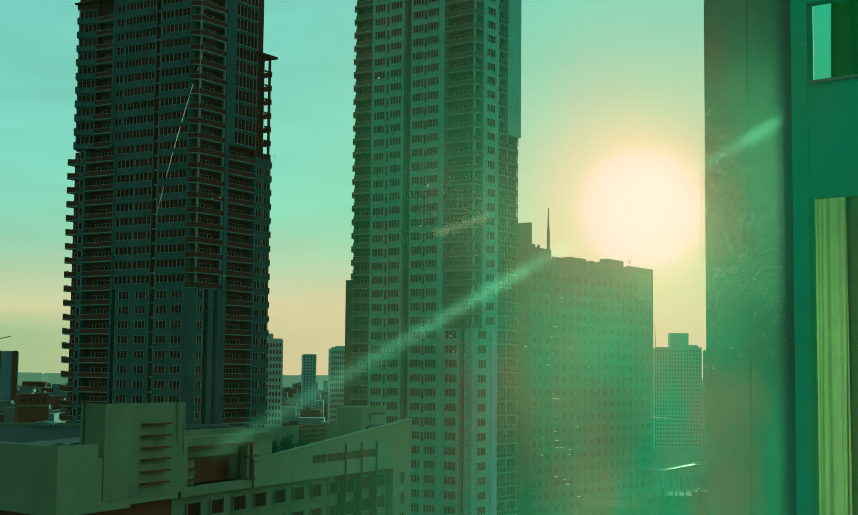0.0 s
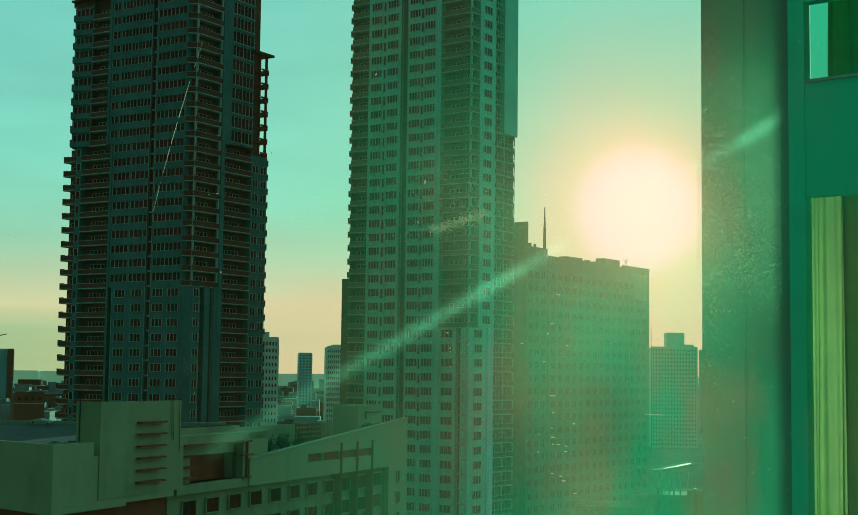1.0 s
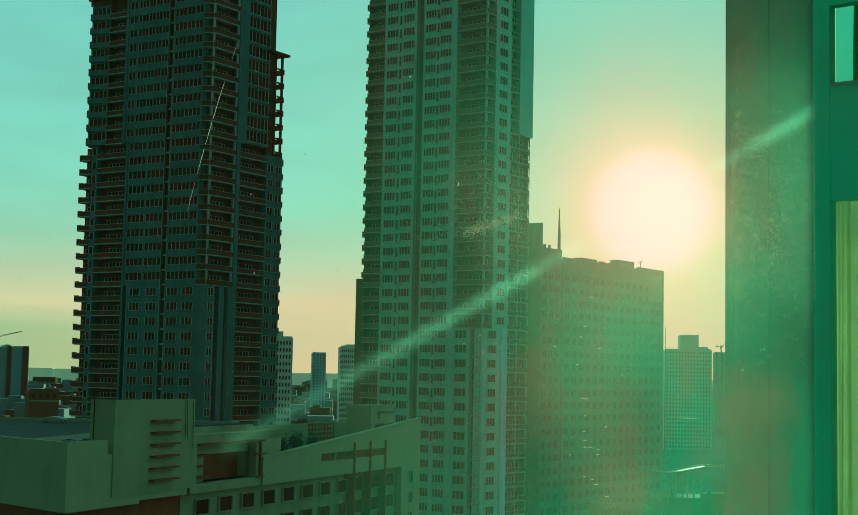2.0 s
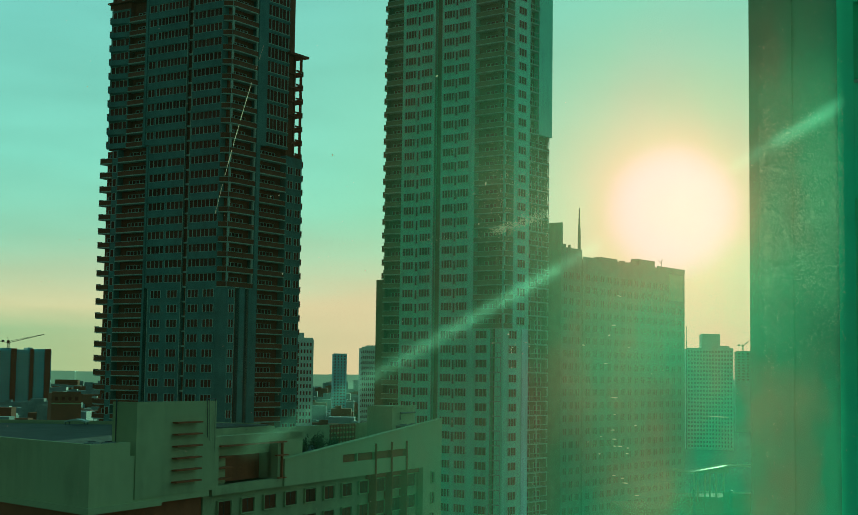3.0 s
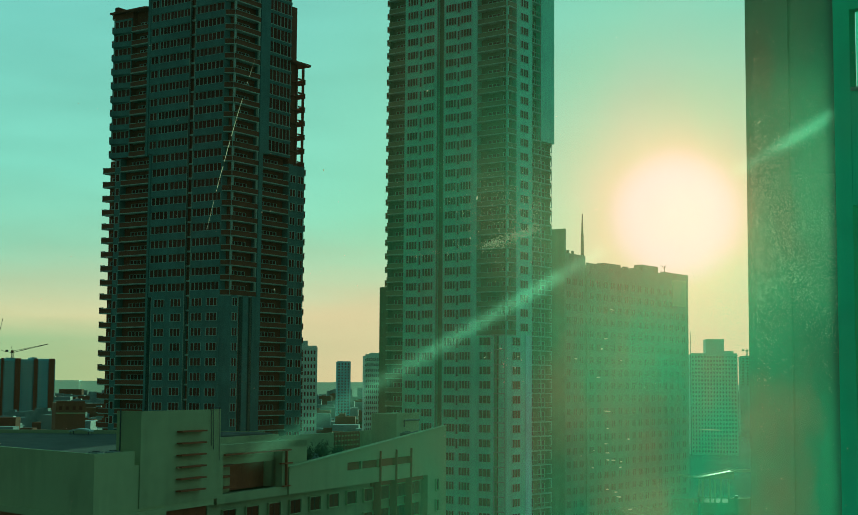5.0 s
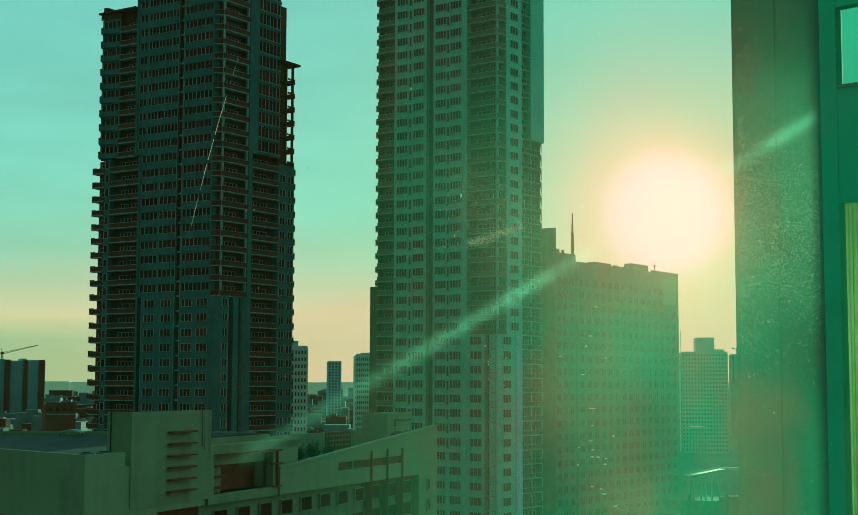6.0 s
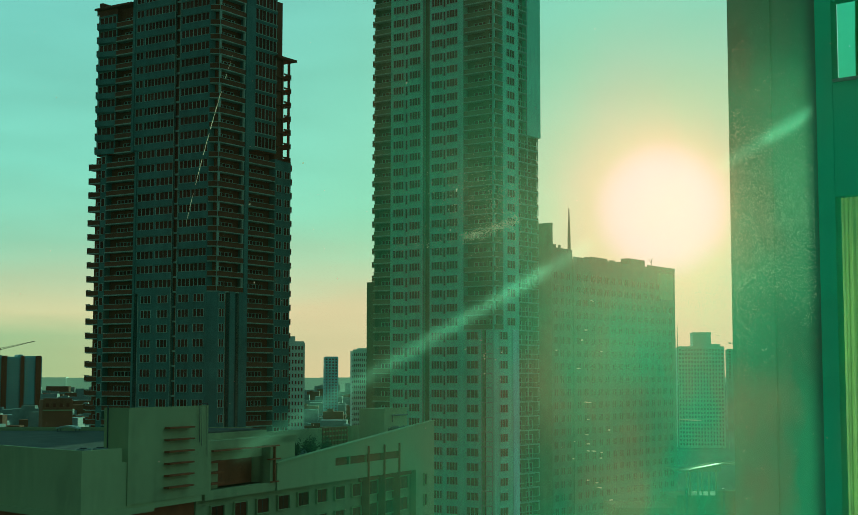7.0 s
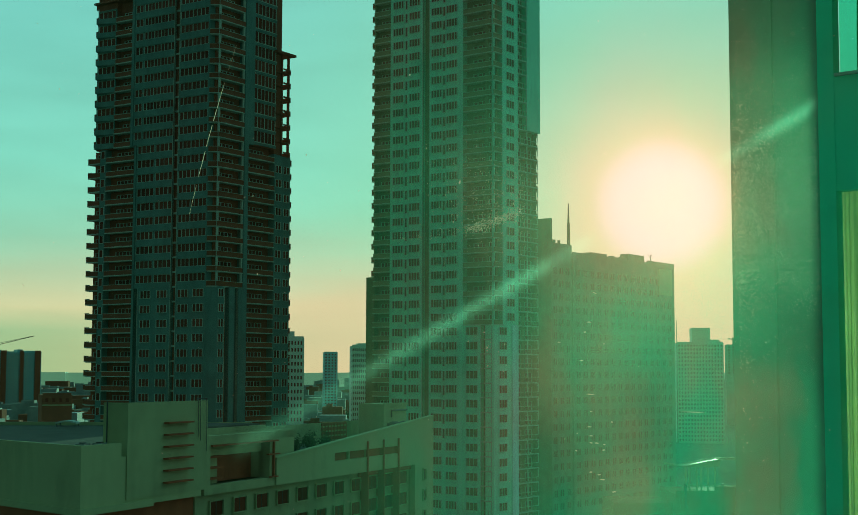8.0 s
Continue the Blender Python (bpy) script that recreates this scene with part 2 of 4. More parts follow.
    nt.links.new(slant.outputs[0], side.inputs[0])
    # veiling glare put in as a faint extra coat that fades out to the left
    thin = nt.nodes.new("ShaderNodeMapRange")
    thin.interpolation_type = "SMOOTHSTEP"
    for i, v in zip((1, 2, 3, 4), (-0.065, 0.02, 0.0, 0.058)):
        thin.inputs[i].default_value = v
    nt.links.new(sep.outputs["X"], thin.inputs[0])
    dust_and_glare = nt.nodes.new("ShaderNodeMath")
    dust_and_glare.operation = "ADD"
    nt.links.new(side.outputs[0], dust_and_glare.inputs[0])
    nt.links.new(thin.outputs[0], dust_and_glare.inputs[1])
    blot = nt.nodes.new("ShaderNodeMapRange")
    for i, v in zip((1, 2, 3, 4), (0.3, 0.7, 0.45, 1.5)):
        blot.inputs[i].default_value = v
    nt.links.new(big.outputs["Fac"], blot.inputs[0])
    veil_blotched = nt.nodes.new("ShaderNodeMath")
    veil_blotched.operation = "MULTIPLY"
    nt.links.new(dust_and_glare.outputs[0], veil_blotched.inputs[0])
    nt.links.new(blot.outputs[0], veil_blotched.inputs[1])
    high_fade = nt.nodes.new("ShaderNodeMapRange")
    high_fade.interpolation_type = "SMOOTHSTEP"
    for i, v in zip((1, 2, 3, 4), (EYE + 0.08, EYE + 0.24, 1.0, 0.45)):
        high_fade.inputs[i].default_value = v
    nt.links.new(sep.outputs["Z"], high_fade.inputs[0])
    veil_faded = nt.nodes.new("ShaderNodeMath")
    veil_faded.operation = "MULTIPLY"
    nt.links.new(veil_blotched.outputs[0], veil_faded.inputs[0])
    nt.links.new(high_fade.outputs[0], veil_faded.inputs[1])
    veil_blotched = veil_faded
    cover = nt.nodes.new("ShaderNodeMath")
    cover.operation = "MULTIPLY"
    nt.links.new(veil_blotched.outputs[0], cover.inputs[0])
    nt.links.new(g2.outputs[0], cover.inputs[1])
    mix1 = nt.nodes.new("ShaderNodeMixShader")
    nt.links.new(ramp.outputs[0], mix1.inputs[0])
    nt.links.new(clear.outputs[0], mix1.inputs[1])
    nt.links.new(film.outputs[0], mix1.inputs[2])
    mix2 = nt.nodes.new("ShaderNodeMixShader")
    nt.links.new(cover.outputs[0], mix2.inputs[0])
    nt.links.new(mix1.outputs[0], mix2.inputs[1])
    nt.links.new(dust.outputs[0], mix2.inputs[2])
    # slanted flare streak through the sun, imitated by lobes that bend a little light one way
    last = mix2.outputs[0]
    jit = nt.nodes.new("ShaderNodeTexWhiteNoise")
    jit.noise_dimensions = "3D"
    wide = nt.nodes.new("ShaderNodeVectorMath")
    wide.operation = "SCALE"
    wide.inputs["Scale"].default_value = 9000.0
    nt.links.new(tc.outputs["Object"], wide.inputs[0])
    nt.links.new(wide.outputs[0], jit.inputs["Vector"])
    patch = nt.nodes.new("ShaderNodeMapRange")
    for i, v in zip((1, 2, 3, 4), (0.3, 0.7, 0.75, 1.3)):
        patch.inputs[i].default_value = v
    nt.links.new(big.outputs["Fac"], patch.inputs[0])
    across = Vector((math.cos(radians(FLARE_SLANT)), 0, math.sin(radians(FLARE_SLANT))))
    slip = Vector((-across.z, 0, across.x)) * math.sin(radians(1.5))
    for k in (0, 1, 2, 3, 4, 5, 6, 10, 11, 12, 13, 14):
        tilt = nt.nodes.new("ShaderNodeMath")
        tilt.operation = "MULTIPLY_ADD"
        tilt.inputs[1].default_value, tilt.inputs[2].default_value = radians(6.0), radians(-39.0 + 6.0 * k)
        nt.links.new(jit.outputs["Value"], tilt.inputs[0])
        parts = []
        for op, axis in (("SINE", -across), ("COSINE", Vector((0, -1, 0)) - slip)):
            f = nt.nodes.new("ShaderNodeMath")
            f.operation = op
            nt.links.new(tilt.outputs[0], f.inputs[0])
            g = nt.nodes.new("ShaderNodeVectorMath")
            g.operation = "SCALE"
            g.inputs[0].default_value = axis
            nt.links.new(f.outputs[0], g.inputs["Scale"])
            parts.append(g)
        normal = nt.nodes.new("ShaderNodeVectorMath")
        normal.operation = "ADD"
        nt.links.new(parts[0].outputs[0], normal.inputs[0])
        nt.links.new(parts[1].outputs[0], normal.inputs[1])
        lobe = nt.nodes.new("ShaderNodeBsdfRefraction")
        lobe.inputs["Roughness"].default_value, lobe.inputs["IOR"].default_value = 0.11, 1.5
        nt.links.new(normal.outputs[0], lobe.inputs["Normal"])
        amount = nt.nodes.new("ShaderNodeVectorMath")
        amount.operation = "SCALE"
        amount.inputs[0].default_value = [c * (0.4 if k in (6, 10) else min(1.0, 0.5 + 0.1 * k)) for c in FLARE_AMOUNT]
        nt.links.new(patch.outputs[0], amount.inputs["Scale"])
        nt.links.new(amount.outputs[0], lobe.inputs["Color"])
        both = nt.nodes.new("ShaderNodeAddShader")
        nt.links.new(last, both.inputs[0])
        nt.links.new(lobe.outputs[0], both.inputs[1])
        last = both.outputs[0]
    # coarse pale grit: scatters closer round the sun than the fine film does
    grit = nt.nodes.new("ShaderNodeTexNoise")
    grit.inputs["Scale"].default_value, grit.inputs["Detail"].default_value = 2600.0, 2
    nt.links.new(run.outputs[0], grit.inputs["Vector"])
    gr = nt.nodes.new("ShaderNodeMapRange")
    for i, v in zip((1, 2, 3, 4), (0.4, 0.75, 0.7, 1.7)):
        gr.inputs[i].default_value = v
    nt.links.new(grit.outputs["Fac"], gr.inputs[0])
    gc = nt.nodes.new("ShaderNodeVectorMath")
    gc.operation = "SCALE"
    gc.inputs[0].default_value = COARSE_AMOUNT
    nt.links.new(gr.outputs[0], gc.inputs["Scale"])
    coarse = nt.nodes.new("ShaderNodeBsdfRefraction")
    coarse.inputs["Roughness"].default_value, coarse.inputs["IOR"].default_value = 1.0, 1.06
    nt.links.new(gc.outputs[0], coarse.inputs["Color"])
    both = nt.nodes.new("ShaderNodeAddShader")
    nt.links.new(last, both.inputs[0])
    nt.links.new(coarse.outputs[0], both.inputs[1])
    nt.links.new(both.outputs[0], out.inputs["Surface"])
    return m


# slant and strength of the imitated flare streak
FLARE_SLANT = 31.0
FLARE_AMOUNT = (0.000014, 0.000075, 0.000048)
GLASS_TINT = (0.34, 0.93, 0.70, 1)
FILM_COLOUR = (0.50, 0.85, 0.42, 1)
DUST_VEIL_COLOURS = ((0.03, 0.99, 0.45, 1), (0.52, 0.72, 0.36, 1))
FILM_AMOUNT = (0.0008, 0.0035)
DUST_AMOUNT = (0.85, 1.6)
COARSE_AMOUNT = (0.0016, 0.00076, 0.0005)
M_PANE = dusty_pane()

M_CLEAR = bpy.data.materials.new("clear_glass")
M_CLEAR.use_nodes = True
_nt = M_CLEAR.node_tree
_nt.nodes.clear()
_o, _t = _nt.nodes.new("ShaderNodeOutputMaterial"), _nt.nodes.new("ShaderNodeBsdfTransparent")
_t.inputs["Color"].default_value = (0.97, 0.98, 0.97, 1)
_nt.links.new(_t.outputs[0], _o.inputs["Surface"])
M_GREEN = M_CLEAR.copy()
M_GREEN.name = "green_side_glass"
for _n in M_GREEN.node_tree.nodes:
    if _n.bl_idname == "ShaderNodeBsdfTransparent":
        _n.inputs["Color"].default_value = (0.35, 0.85, 0.70, 1)


def cloth(name, colour, through_light):
    m, nt, bsdf = mat_base(name)
    bsdf.inputs["Roughness"].default_value = 0.9
    tc = nt.nodes.new("ShaderNodeTexCoord")
    n = nt.nodes.new("ShaderNodeTexNoise")
    n.inputs["Scale"].default_value = 60
    nt.links.new(tc.outputs["Object"], n.inputs["Vector"])
    ramp = nt.nodes.new("ShaderNodeValToRGB")
    ramp.color_ramp.elements[0].color = (*[c * 0.8 for c in colour], 1)
    ramp.color_ramp.elements[1].color = (*[min(1, c * 1.15) for c in colour], 1)
    nt.links.new(n.outputs["Fac"], ramp.inputs[0])
    nt.links.new(ramp.outputs[0], bsdf.inputs["Base Color"])
    tl = nt.nodes.new("ShaderNodeBsdfTranslucent")
    nt.links.new(ramp.outputs[0], tl.inputs["Color"])
    mx = nt.nodes.new("ShaderNodeMixShader")
    mx.inputs[0].default_value = through_light
    nt.links.new(bsdf.outputs[0], mx.inputs[1])
    nt.links.new(tl.outputs[0], mx.inputs[2])
    nt.links.new(mx.outputs[0], nt.nodes["Material Output"].inputs["Surface"])
    return m


M_SHEER = cloth("pale_sheer_cloth", (0.84, 0.86, 0.46), 0.62)
M_CURTAIN_DARK = cloth("dark_green_cloth", (0.20, 0.30, 0.08), 0.5)
M_DUST = cloth("pale_dust", (1.0, 0.62, 0.5), 0.95)


# ---------------------------------------------------------------- mesh helpers
def box(bm, x0, x1, y0, y1, z0, z1, mi=0):
    vs = [bm.verts.new((x, y, z)) for z in (z0, z1) for x, y in ((x0, y0), (x1, y0), (x1, y1), (x0, y1))]
    for f in ((3, 2, 1, 0), (4, 5, 6, 7), (0, 1, 5, 4), (1, 2, 6, 5), (2, 3, 7, 6), (3, 0, 4, 7)):
        bm.faces.new([vs[i] for i in f]).material_index = mi


def prism(bm, pts, z0, z1, mi=0):
    """Upright prism over a footprint given counter-clockwise; z1 is a number or a height for each corner."""
    tops = z1 if isinstance(z1, (list, tuple)) else [z1] * len(pts)
    lo = [bm.verts.new((x, y, z0)) for x, y in pts]
    hi = [bm.verts.new((x, y, z)) for (x, y), z in zip(pts, tops)]
    n = len(pts)
    bm.faces.new(hi).material_index = mi
    bm.faces.new(lo[::-1]).material_index = mi
    for i in range(n):
        bm.faces.new((lo[i], lo[(i + 1) % n], hi[(i + 1) % n], hi[i])).material_index = mi


def beam(bm, p, q, r, sides=6, r2=None):
    """Round bar from p to q."""
    p, q = Vector(p), Vector(q)
    turn = (q - p).to_track_quat("Z", "Y").to_matrix()
    r2 = r if r2 is None else r2
    a = [bm.verts.new(p + turn @ Vector((r * math.cos(k * math.tau / sides), r * math.sin(k * math.tau / sides), 0))) for k in range(sides)]
    b = [bm.verts.new(q + turn @ Vector((r2 * math.cos(k * math.tau / sides), r2 * math.sin(k * math.tau / sides), 0))) for k in range(sides)]
    bm.faces.new(a[::-1])
    bm.faces.new(b)
    for k in range(sides):
        bm.faces.new((a[k], a[(k + 1) % sides], b[(k + 1) % sides], b[k]))


def mesh_of(name, bm, *mats):
    me = bpy.data.meshes.new(name)
    bm.to_mesh(me)
    bm.free()
    for m in mats:
        me.materials.append(m)
    return me


def part(name, bm, material, parent, label="", at=None):
    mats = material if isinstance(material, (list, tuple)) else [material]
    ob = new(name, mesh_of(name, bm, *mats))
    ob.parent = parent
    if at is not None:
        ob.matrix_basis = at
    return tagged(ob, label)


def share(name, me, parent, at, child="pane"):
    """Object on a shared mesh; a pair of meshes gives the object and a part of it."""
    pair = me if isinstance(me, tuple) else (me,)
    ob = new(name, pair[0])
    ob.parent = parent
    ob.matrix_basis = at
    if len(pair) > 1:
        new(child, pair[1]).parent = ob
    return ob


def thing(name, at, label, category, group="", kind=""):
    ob = new(name)
    ob.empty_display_size = 0.5
    ob.matrix_basis = at
    return tagged(ob, label, category, group, kind)


def fbox(bm, face, s0, s1, d0, d1, z0, z1, mi=0):
    """Box on a face of a tower: s along the face from its near corner, d inward from the face."""
    if face == "L":
        box(bm, d0, d1, s0, s1, z0, z1, mi)
    else:
        box(bm, s0, s1, d0, d1, z0, z1, mi)


def face_pose(face, s0, s1, d, z):
    return pose(d, s1, z, 0, 0, -90) if face == "L" else pose(s0, d, z)


WINDOWS = {}


def window_mesh(w, h, n, frame_mat=None, frame_w=0.15):
    """Window w x h with n lights: pale jambs and mullions, thin head, sill and dark panes set back."""
    frame_mat = frame_mat or M_FRAME
    key = (round(w, 2), round(h, 2), n, frame_mat.name)
    if key not in WINDOWS:
        pane_bm = bmesh.new()
        box(pane_bm, 0, w, 0.10, 0.16, 0, h)
        bm = bmesh.new()
        box(bm, 0, frame_w, 0, 0.1, 0, h, 0)
        box(bm, w - frame_w, w, 0, 0.1, 0, h, 0)
        box(bm, frame_w, w - frame_w, 0.04, 0.1, h - 0.06, h, 0)
        box(bm, frame_w, w - frame_w, -0.06, 0.1, 0, 0.07, 0)
        for i in range(1, n):
            x = w * i / n
            t = frame_w * (0.55 if i % 2 else 0.3)
            box(bm, x - t, x + t, 0.02, 0.1, 0.07, h - 0.06, 0)
        WINDOWS[key] = (mesh_of("window", bm, frame_mat), mesh_of("pane", pane_bm, M_GLASS))
    return WINDOWS[key]


FLOOR = 3.1


def balcony_mesh(w, depth, solid, rail_mat):
    """Balcony over a recess: a slab with a pale edge, and its railing as a part."""
    bm = bmesh.new()
    box(bm, 0, w, -0.15, depth, -0.22, 0.0)
    rail = bmesh.new()
    if solid:
        box(rail, 0.05, w - 0.05, -0.05, 0.05, 0.0, 0.95, 1)
    else:
        n = max(3, int(w / 0.9))
        for i in range(n + 1):
            x = 0.08 + (w - 0.2) * i / n
            box(rail, x, x + 0.06, -0.03, 0.03, 0.0, 0.95, 1)
        for x in (0.0, w - 0.16):
            box(bm, x, x + 0.16, -0.1, 0.06, 1.05, FLOOR - 0.22)
    box(rail, 0, w, -0.09, 0.09, 0.95, 1.05, 0)
    return mesh_of("balcony", bm, M_SLAB), mesh_of("railing", rail, M_SLAB, rail_mat)


def tower(name, label, corner, cores, bays, floors, wall_mat, core_mat, group="", turn=52.5, rail_mat=None):
    """Block of flats: bays are (face, s0, s1, z0, z1, kind, lights). floors: the lowest and highest storey line."""
    root = thing(name, pose(corner[0], corner[1], 0, 0, 0, turn), label, "tower", group)
    core = bmesh.new()
    skin = bmesh.new()
    edge = bmesh.new()
    z_lo = floors[0]
    for c in cores:
        box(core, *c)
    balconies = {}
    for face, s0, s1, z0, z1, kind, lights in bays:
        inset = {"band": 0.3, "punch": 0.0, "balcony": 1.6, "groove": 0.9, "pier": -0.15, "open": 1.2, "strip": 0.3}[kind]
        if kind in ("pier", "punch"):
            fbox(skin, face, s0, s1, inset, 2.2, z0, z1)
        else:
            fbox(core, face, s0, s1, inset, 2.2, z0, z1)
        if kind == "groove" and s1 - s0 > 0.8:
            for s in (s0 - 0.12, s1):
                fbox(edge, face, s, s + 0.12, -0.06, 0.5, max(z0, z_lo), z1)
            if lights:
                for k in range(int((z1 - z_lo) / FLOOR)):
                    fbox(edge, face, s0, s1, 0.45, 0.9, z_lo + k * FLOOR - 0.1, z_lo + k * FLOOR + 0.25)
        if kind in ("pier", "groove"):
            continue
        k0 = math.ceil((max(z0, z_lo) - z_lo) / FLOOR - 0.01)
        k1 = int((z1 - z_lo) / FLOOR + 0.15)
        w = s1 - s0
        for k in range(k0, k1):
            z = z_lo + k * FLOOR
            if kind == "band":
                fbox(skin, face, s0, s1, 0.0, 0.3, z - 0.05, z + 1.05)
                fbox(skin, face, s0, s1, 0.0, 0.3, z + 2.75, z + 3.05)
                m = len(lights)
                for i, n in enumerate(lights):
                    ww = w / m
                    share("window", window_mesh(ww - 0.3, 1.7, n), root, face_pose(face, s0 + i * ww + 0.15, s0 + (i + 1) * ww - 0.15, 0.12, z + 1.05))
                    if i:
                        fbox(skin, face, s0 + i * ww - 0.15, s0 + i * ww + 0.15, 0.05, 0.3, z + 1.05, z + 2.75)
                fbox(skin, face, s0, s0 + 0.15, 0.05, 0.3, z + 1.05, z + 2.75)
                fbox(skin, face, s1 - 0.15, s1, 0.05, 0.3, z + 1.05, z + 2.75)
            elif kind == "strip":
                # glazed nearly to the floor, in a thin pale grid
                fbox(skin, face, s0, s1, 0.0, 0.3, z - 0.05, z + 0.45)
                fbox(edge, face, s0, s1, -0.08, 0.0, z + 0.45, z + 0.57)
                share("window", window_mesh(s1 - s0 - 0.2, 2.45, lights[0]), root, face_pose(face, s0 + 0.1, s1 - 0.1, 0.12, z + 0.57))
            elif kind == "punch":
                m = len(lights)
                for i, n in enumerate(lights):
                    c = s0 + w * (i + 0.5) / m
                    ww = min(0.74 * w / m, 3.1)
                    share("window", window_mesh(ww, 1.7, n), root, face_pose(face, c - ww / 2, c + ww / 2, -0.12, z + 0.85))
            elif kind in ("balcony", "open"):
                key = (round(w, 2), kind)
                if key not in balconies:
                    balconies[key] = balcony_mesh(w, 1.55, kind == "balcony", rail_mat or M_RAIL)
                share("balcony", balconies[key], root, face_pose(face, s0, s1, 0.0, z), "railing")
                if lights:
                    share("window", window_mesh(w * 0.62, 2.0, lights[0]), root, face_pose(face, s0 + w * 0.15, s0 + w * 0.77, inset - 0.12, z + 0.1))
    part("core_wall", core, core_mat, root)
    part("facade_wall", skin, wall_mat, root)
    if edge.verts:
        part("pale_trim", edge, M_SLAB, root, "thin pale trim lines")
    else:
        edge.free()
    return root


def corner_balconies(root, a, b, end, z0, z1):
    """Balconies round a cut-off corner, from (0, a) to (b, 0) and on along the other face: slab, solid front, pale posts."""
    foot = [(0, a), (b, 0), (end, 0), (end, 1.6), (1.9, 1.6), (1.9, a)]
    slab, rail = bmesh.new(), bmesh.new()
    prism(slab, foot, -0.2, 0.0)
    prism(slab, [(b - 0.2, 0.2), (b + 0.3, 0.1), (b + 0.3, 0.5), (b - 0.05, 0.55)], 0.0, FLOOR - 0.2)
    box(slab, end - 0.5, end - 0.05, 0.1, 0.5, 0.0, FLOOR - 0.2)
    prism(rail, [(0.03, a), (b, 0.04), (b + 0.05, 0.12), (0.13, a)], 0.0, 1.0, 1)
    box(rail, b, end, 0.04, 0.12, 0.0, 1.0, 1)
    prism(rail, [(-0.04, a), (b, -0.05), (b + 0.05, 0.15), (0.18, a)], 1.0, 1.08)
    box(rail, b, end, -0.05, 0.15, 1.0, 1.08)
    pair = (mesh_of("balcony", slab, M_SLAB), mesh_of("railing", rail, M_SLAB, M_RAIL))
    z = z0
    while z < z1:
        share("balcony", pair, root, pose(0, 0, z), "railing")
        share("window", window_mesh(4.6, 2.0, 4), root, pose(2.6, 1.48, z + 0.1))
        z += FLOOR


def angled_parapets(root, s0, s1, out, z0, z1, wall_mat):
    """Parapets that stand out from the left face at a slant, one a storey."""
    bm = bmesh.new()
    prism(bm, [(0, s0), (0, s1), (-out, s1 - 0.4)], -0.1, 1.05)
    me = mesh_of("angled_parapet", bm, wall_mat)
    z = z0
    while z < z1:
        share("angled_parapet", me, root, pose(0, 0, z))
        z += FLOOR


def side_balconies(root, face, s, d0, d1, z0, z1, out):
    """Small balconies that stick out past the end of a face, one a storey."""
    bm = bmesh.new()
    lo, hi = (s, s + out)
    box(bm, 0, out, 0, d1 - d0, -0.2, 0.02, 0)
    box(bm, out - 0.1, out, 0, d1 - d0, 0.02, 1.1, 1)
    box(bm, 0, out - 0.1, 0, 0.1, 0.02, 1.1, 1)
    box(bm, 0, out, -0.04, 0.14, 1.1, 1.2, 0)
    me = mesh_of("side_balcony", bm, M_SLAB, M_RAIL)
    z = z0
    while z < z1:
        share("side_balcony", me, root, pose(d0, lo, z, 0, 0, 0) @ Matrix(((0, 1, 0, 0), (1, 0, 0, 0), (0, 0, 1, 0), (0, 0, 0, 1))) if face == "L" else pose(lo, d0, z))
        z += FLOOR


# ---------------------------------------------------------------- ground and distance
bm = bmesh.new()
box(bm, -4900, 4900, -4900, 4900, -2, 0)
ob = part("ground", bm, M_GROUND, None)
tagged(ob, "hazy built-up city ground reaching to the horizon", "ground", kind="structure")

# ---------------------------------------------------------------- the twin towers
Z1 = 55 + 17.8 - FLOOR * 14      # storey lines of the west tower
SET, TOP = Z1 + FLOOR * 24 - 0.3, Z1 + FLOOR * 35 + 1.5
MID = Z1 + FLOOR * 14
bays = [
    ("L", 2.1, 10.4, MID, TOP + 6.2, "band", (7,)), ("L", 1.9, 2.1, 0, TOP + 6.2, "pier", ()),
    ("L", 10.4, 11.8, 0, TOP + 6, "groove", (1,)),
    ("L", 11.8, 21.0, SET, TOP + 6.2, "band", (9,)), ("L", 21.0, 23.6, SET, TOP + 6.2, "band", (2,)),
    ("L", 11.8, 22.4, MID, SET, "band", (4, 4)),
    ("L", 23.6, 24.3, SET, TOP + 6.2, "pier", ()), ("L", 22.4, 23.0, 0, SET, "pier", ()),
    ("L", 24.3, 29.4, SET, TOP - 3.2, "balcony", (3,)), ("L", 29.4, 35.0, SET, TOP - 3.2, "band", (4,)),
    ("L", 23.0, 31.6, 0, SET, "balcony", (5,)), ("L", 31.6, 33.4, 0, SET, "punch", (1,)), ("L", 33.4, 36.5, 0, SET, "balcony", (2,)),
    ("L", 1.9, 10.4, 0, MID, "punch", (3, 3)), ("L", 11.8, 21.4, 0, MID, "punch", (3, 3)), ("L", 21.4, 22.4, 0, MID, "groove", ()),
    ("R", 1.25, 3.6, 0, MID, "punch", (2,)), ("R", 3.6, 4.9, 0, MID, "groove", ()), ("R", 4.9, 6.6, 0, MID, "pier", ()),
    ("R", 6.6, 7.8, 0, MID, "groove", ()), ("R", 7.8, 9.2, 0, MID, "pier", ()),
    ("R", 9.2, 12.2, SET, TOP + 6, "pier", ()), ("R", 9.2, 10.4, 0, SET, "pier", ()),
    ("R", 12.2, 19.6, SET, TOP + 6, "strip", (6,)), ("R", 10.4, 19.2, 0, SET, "balcony", (5,)),
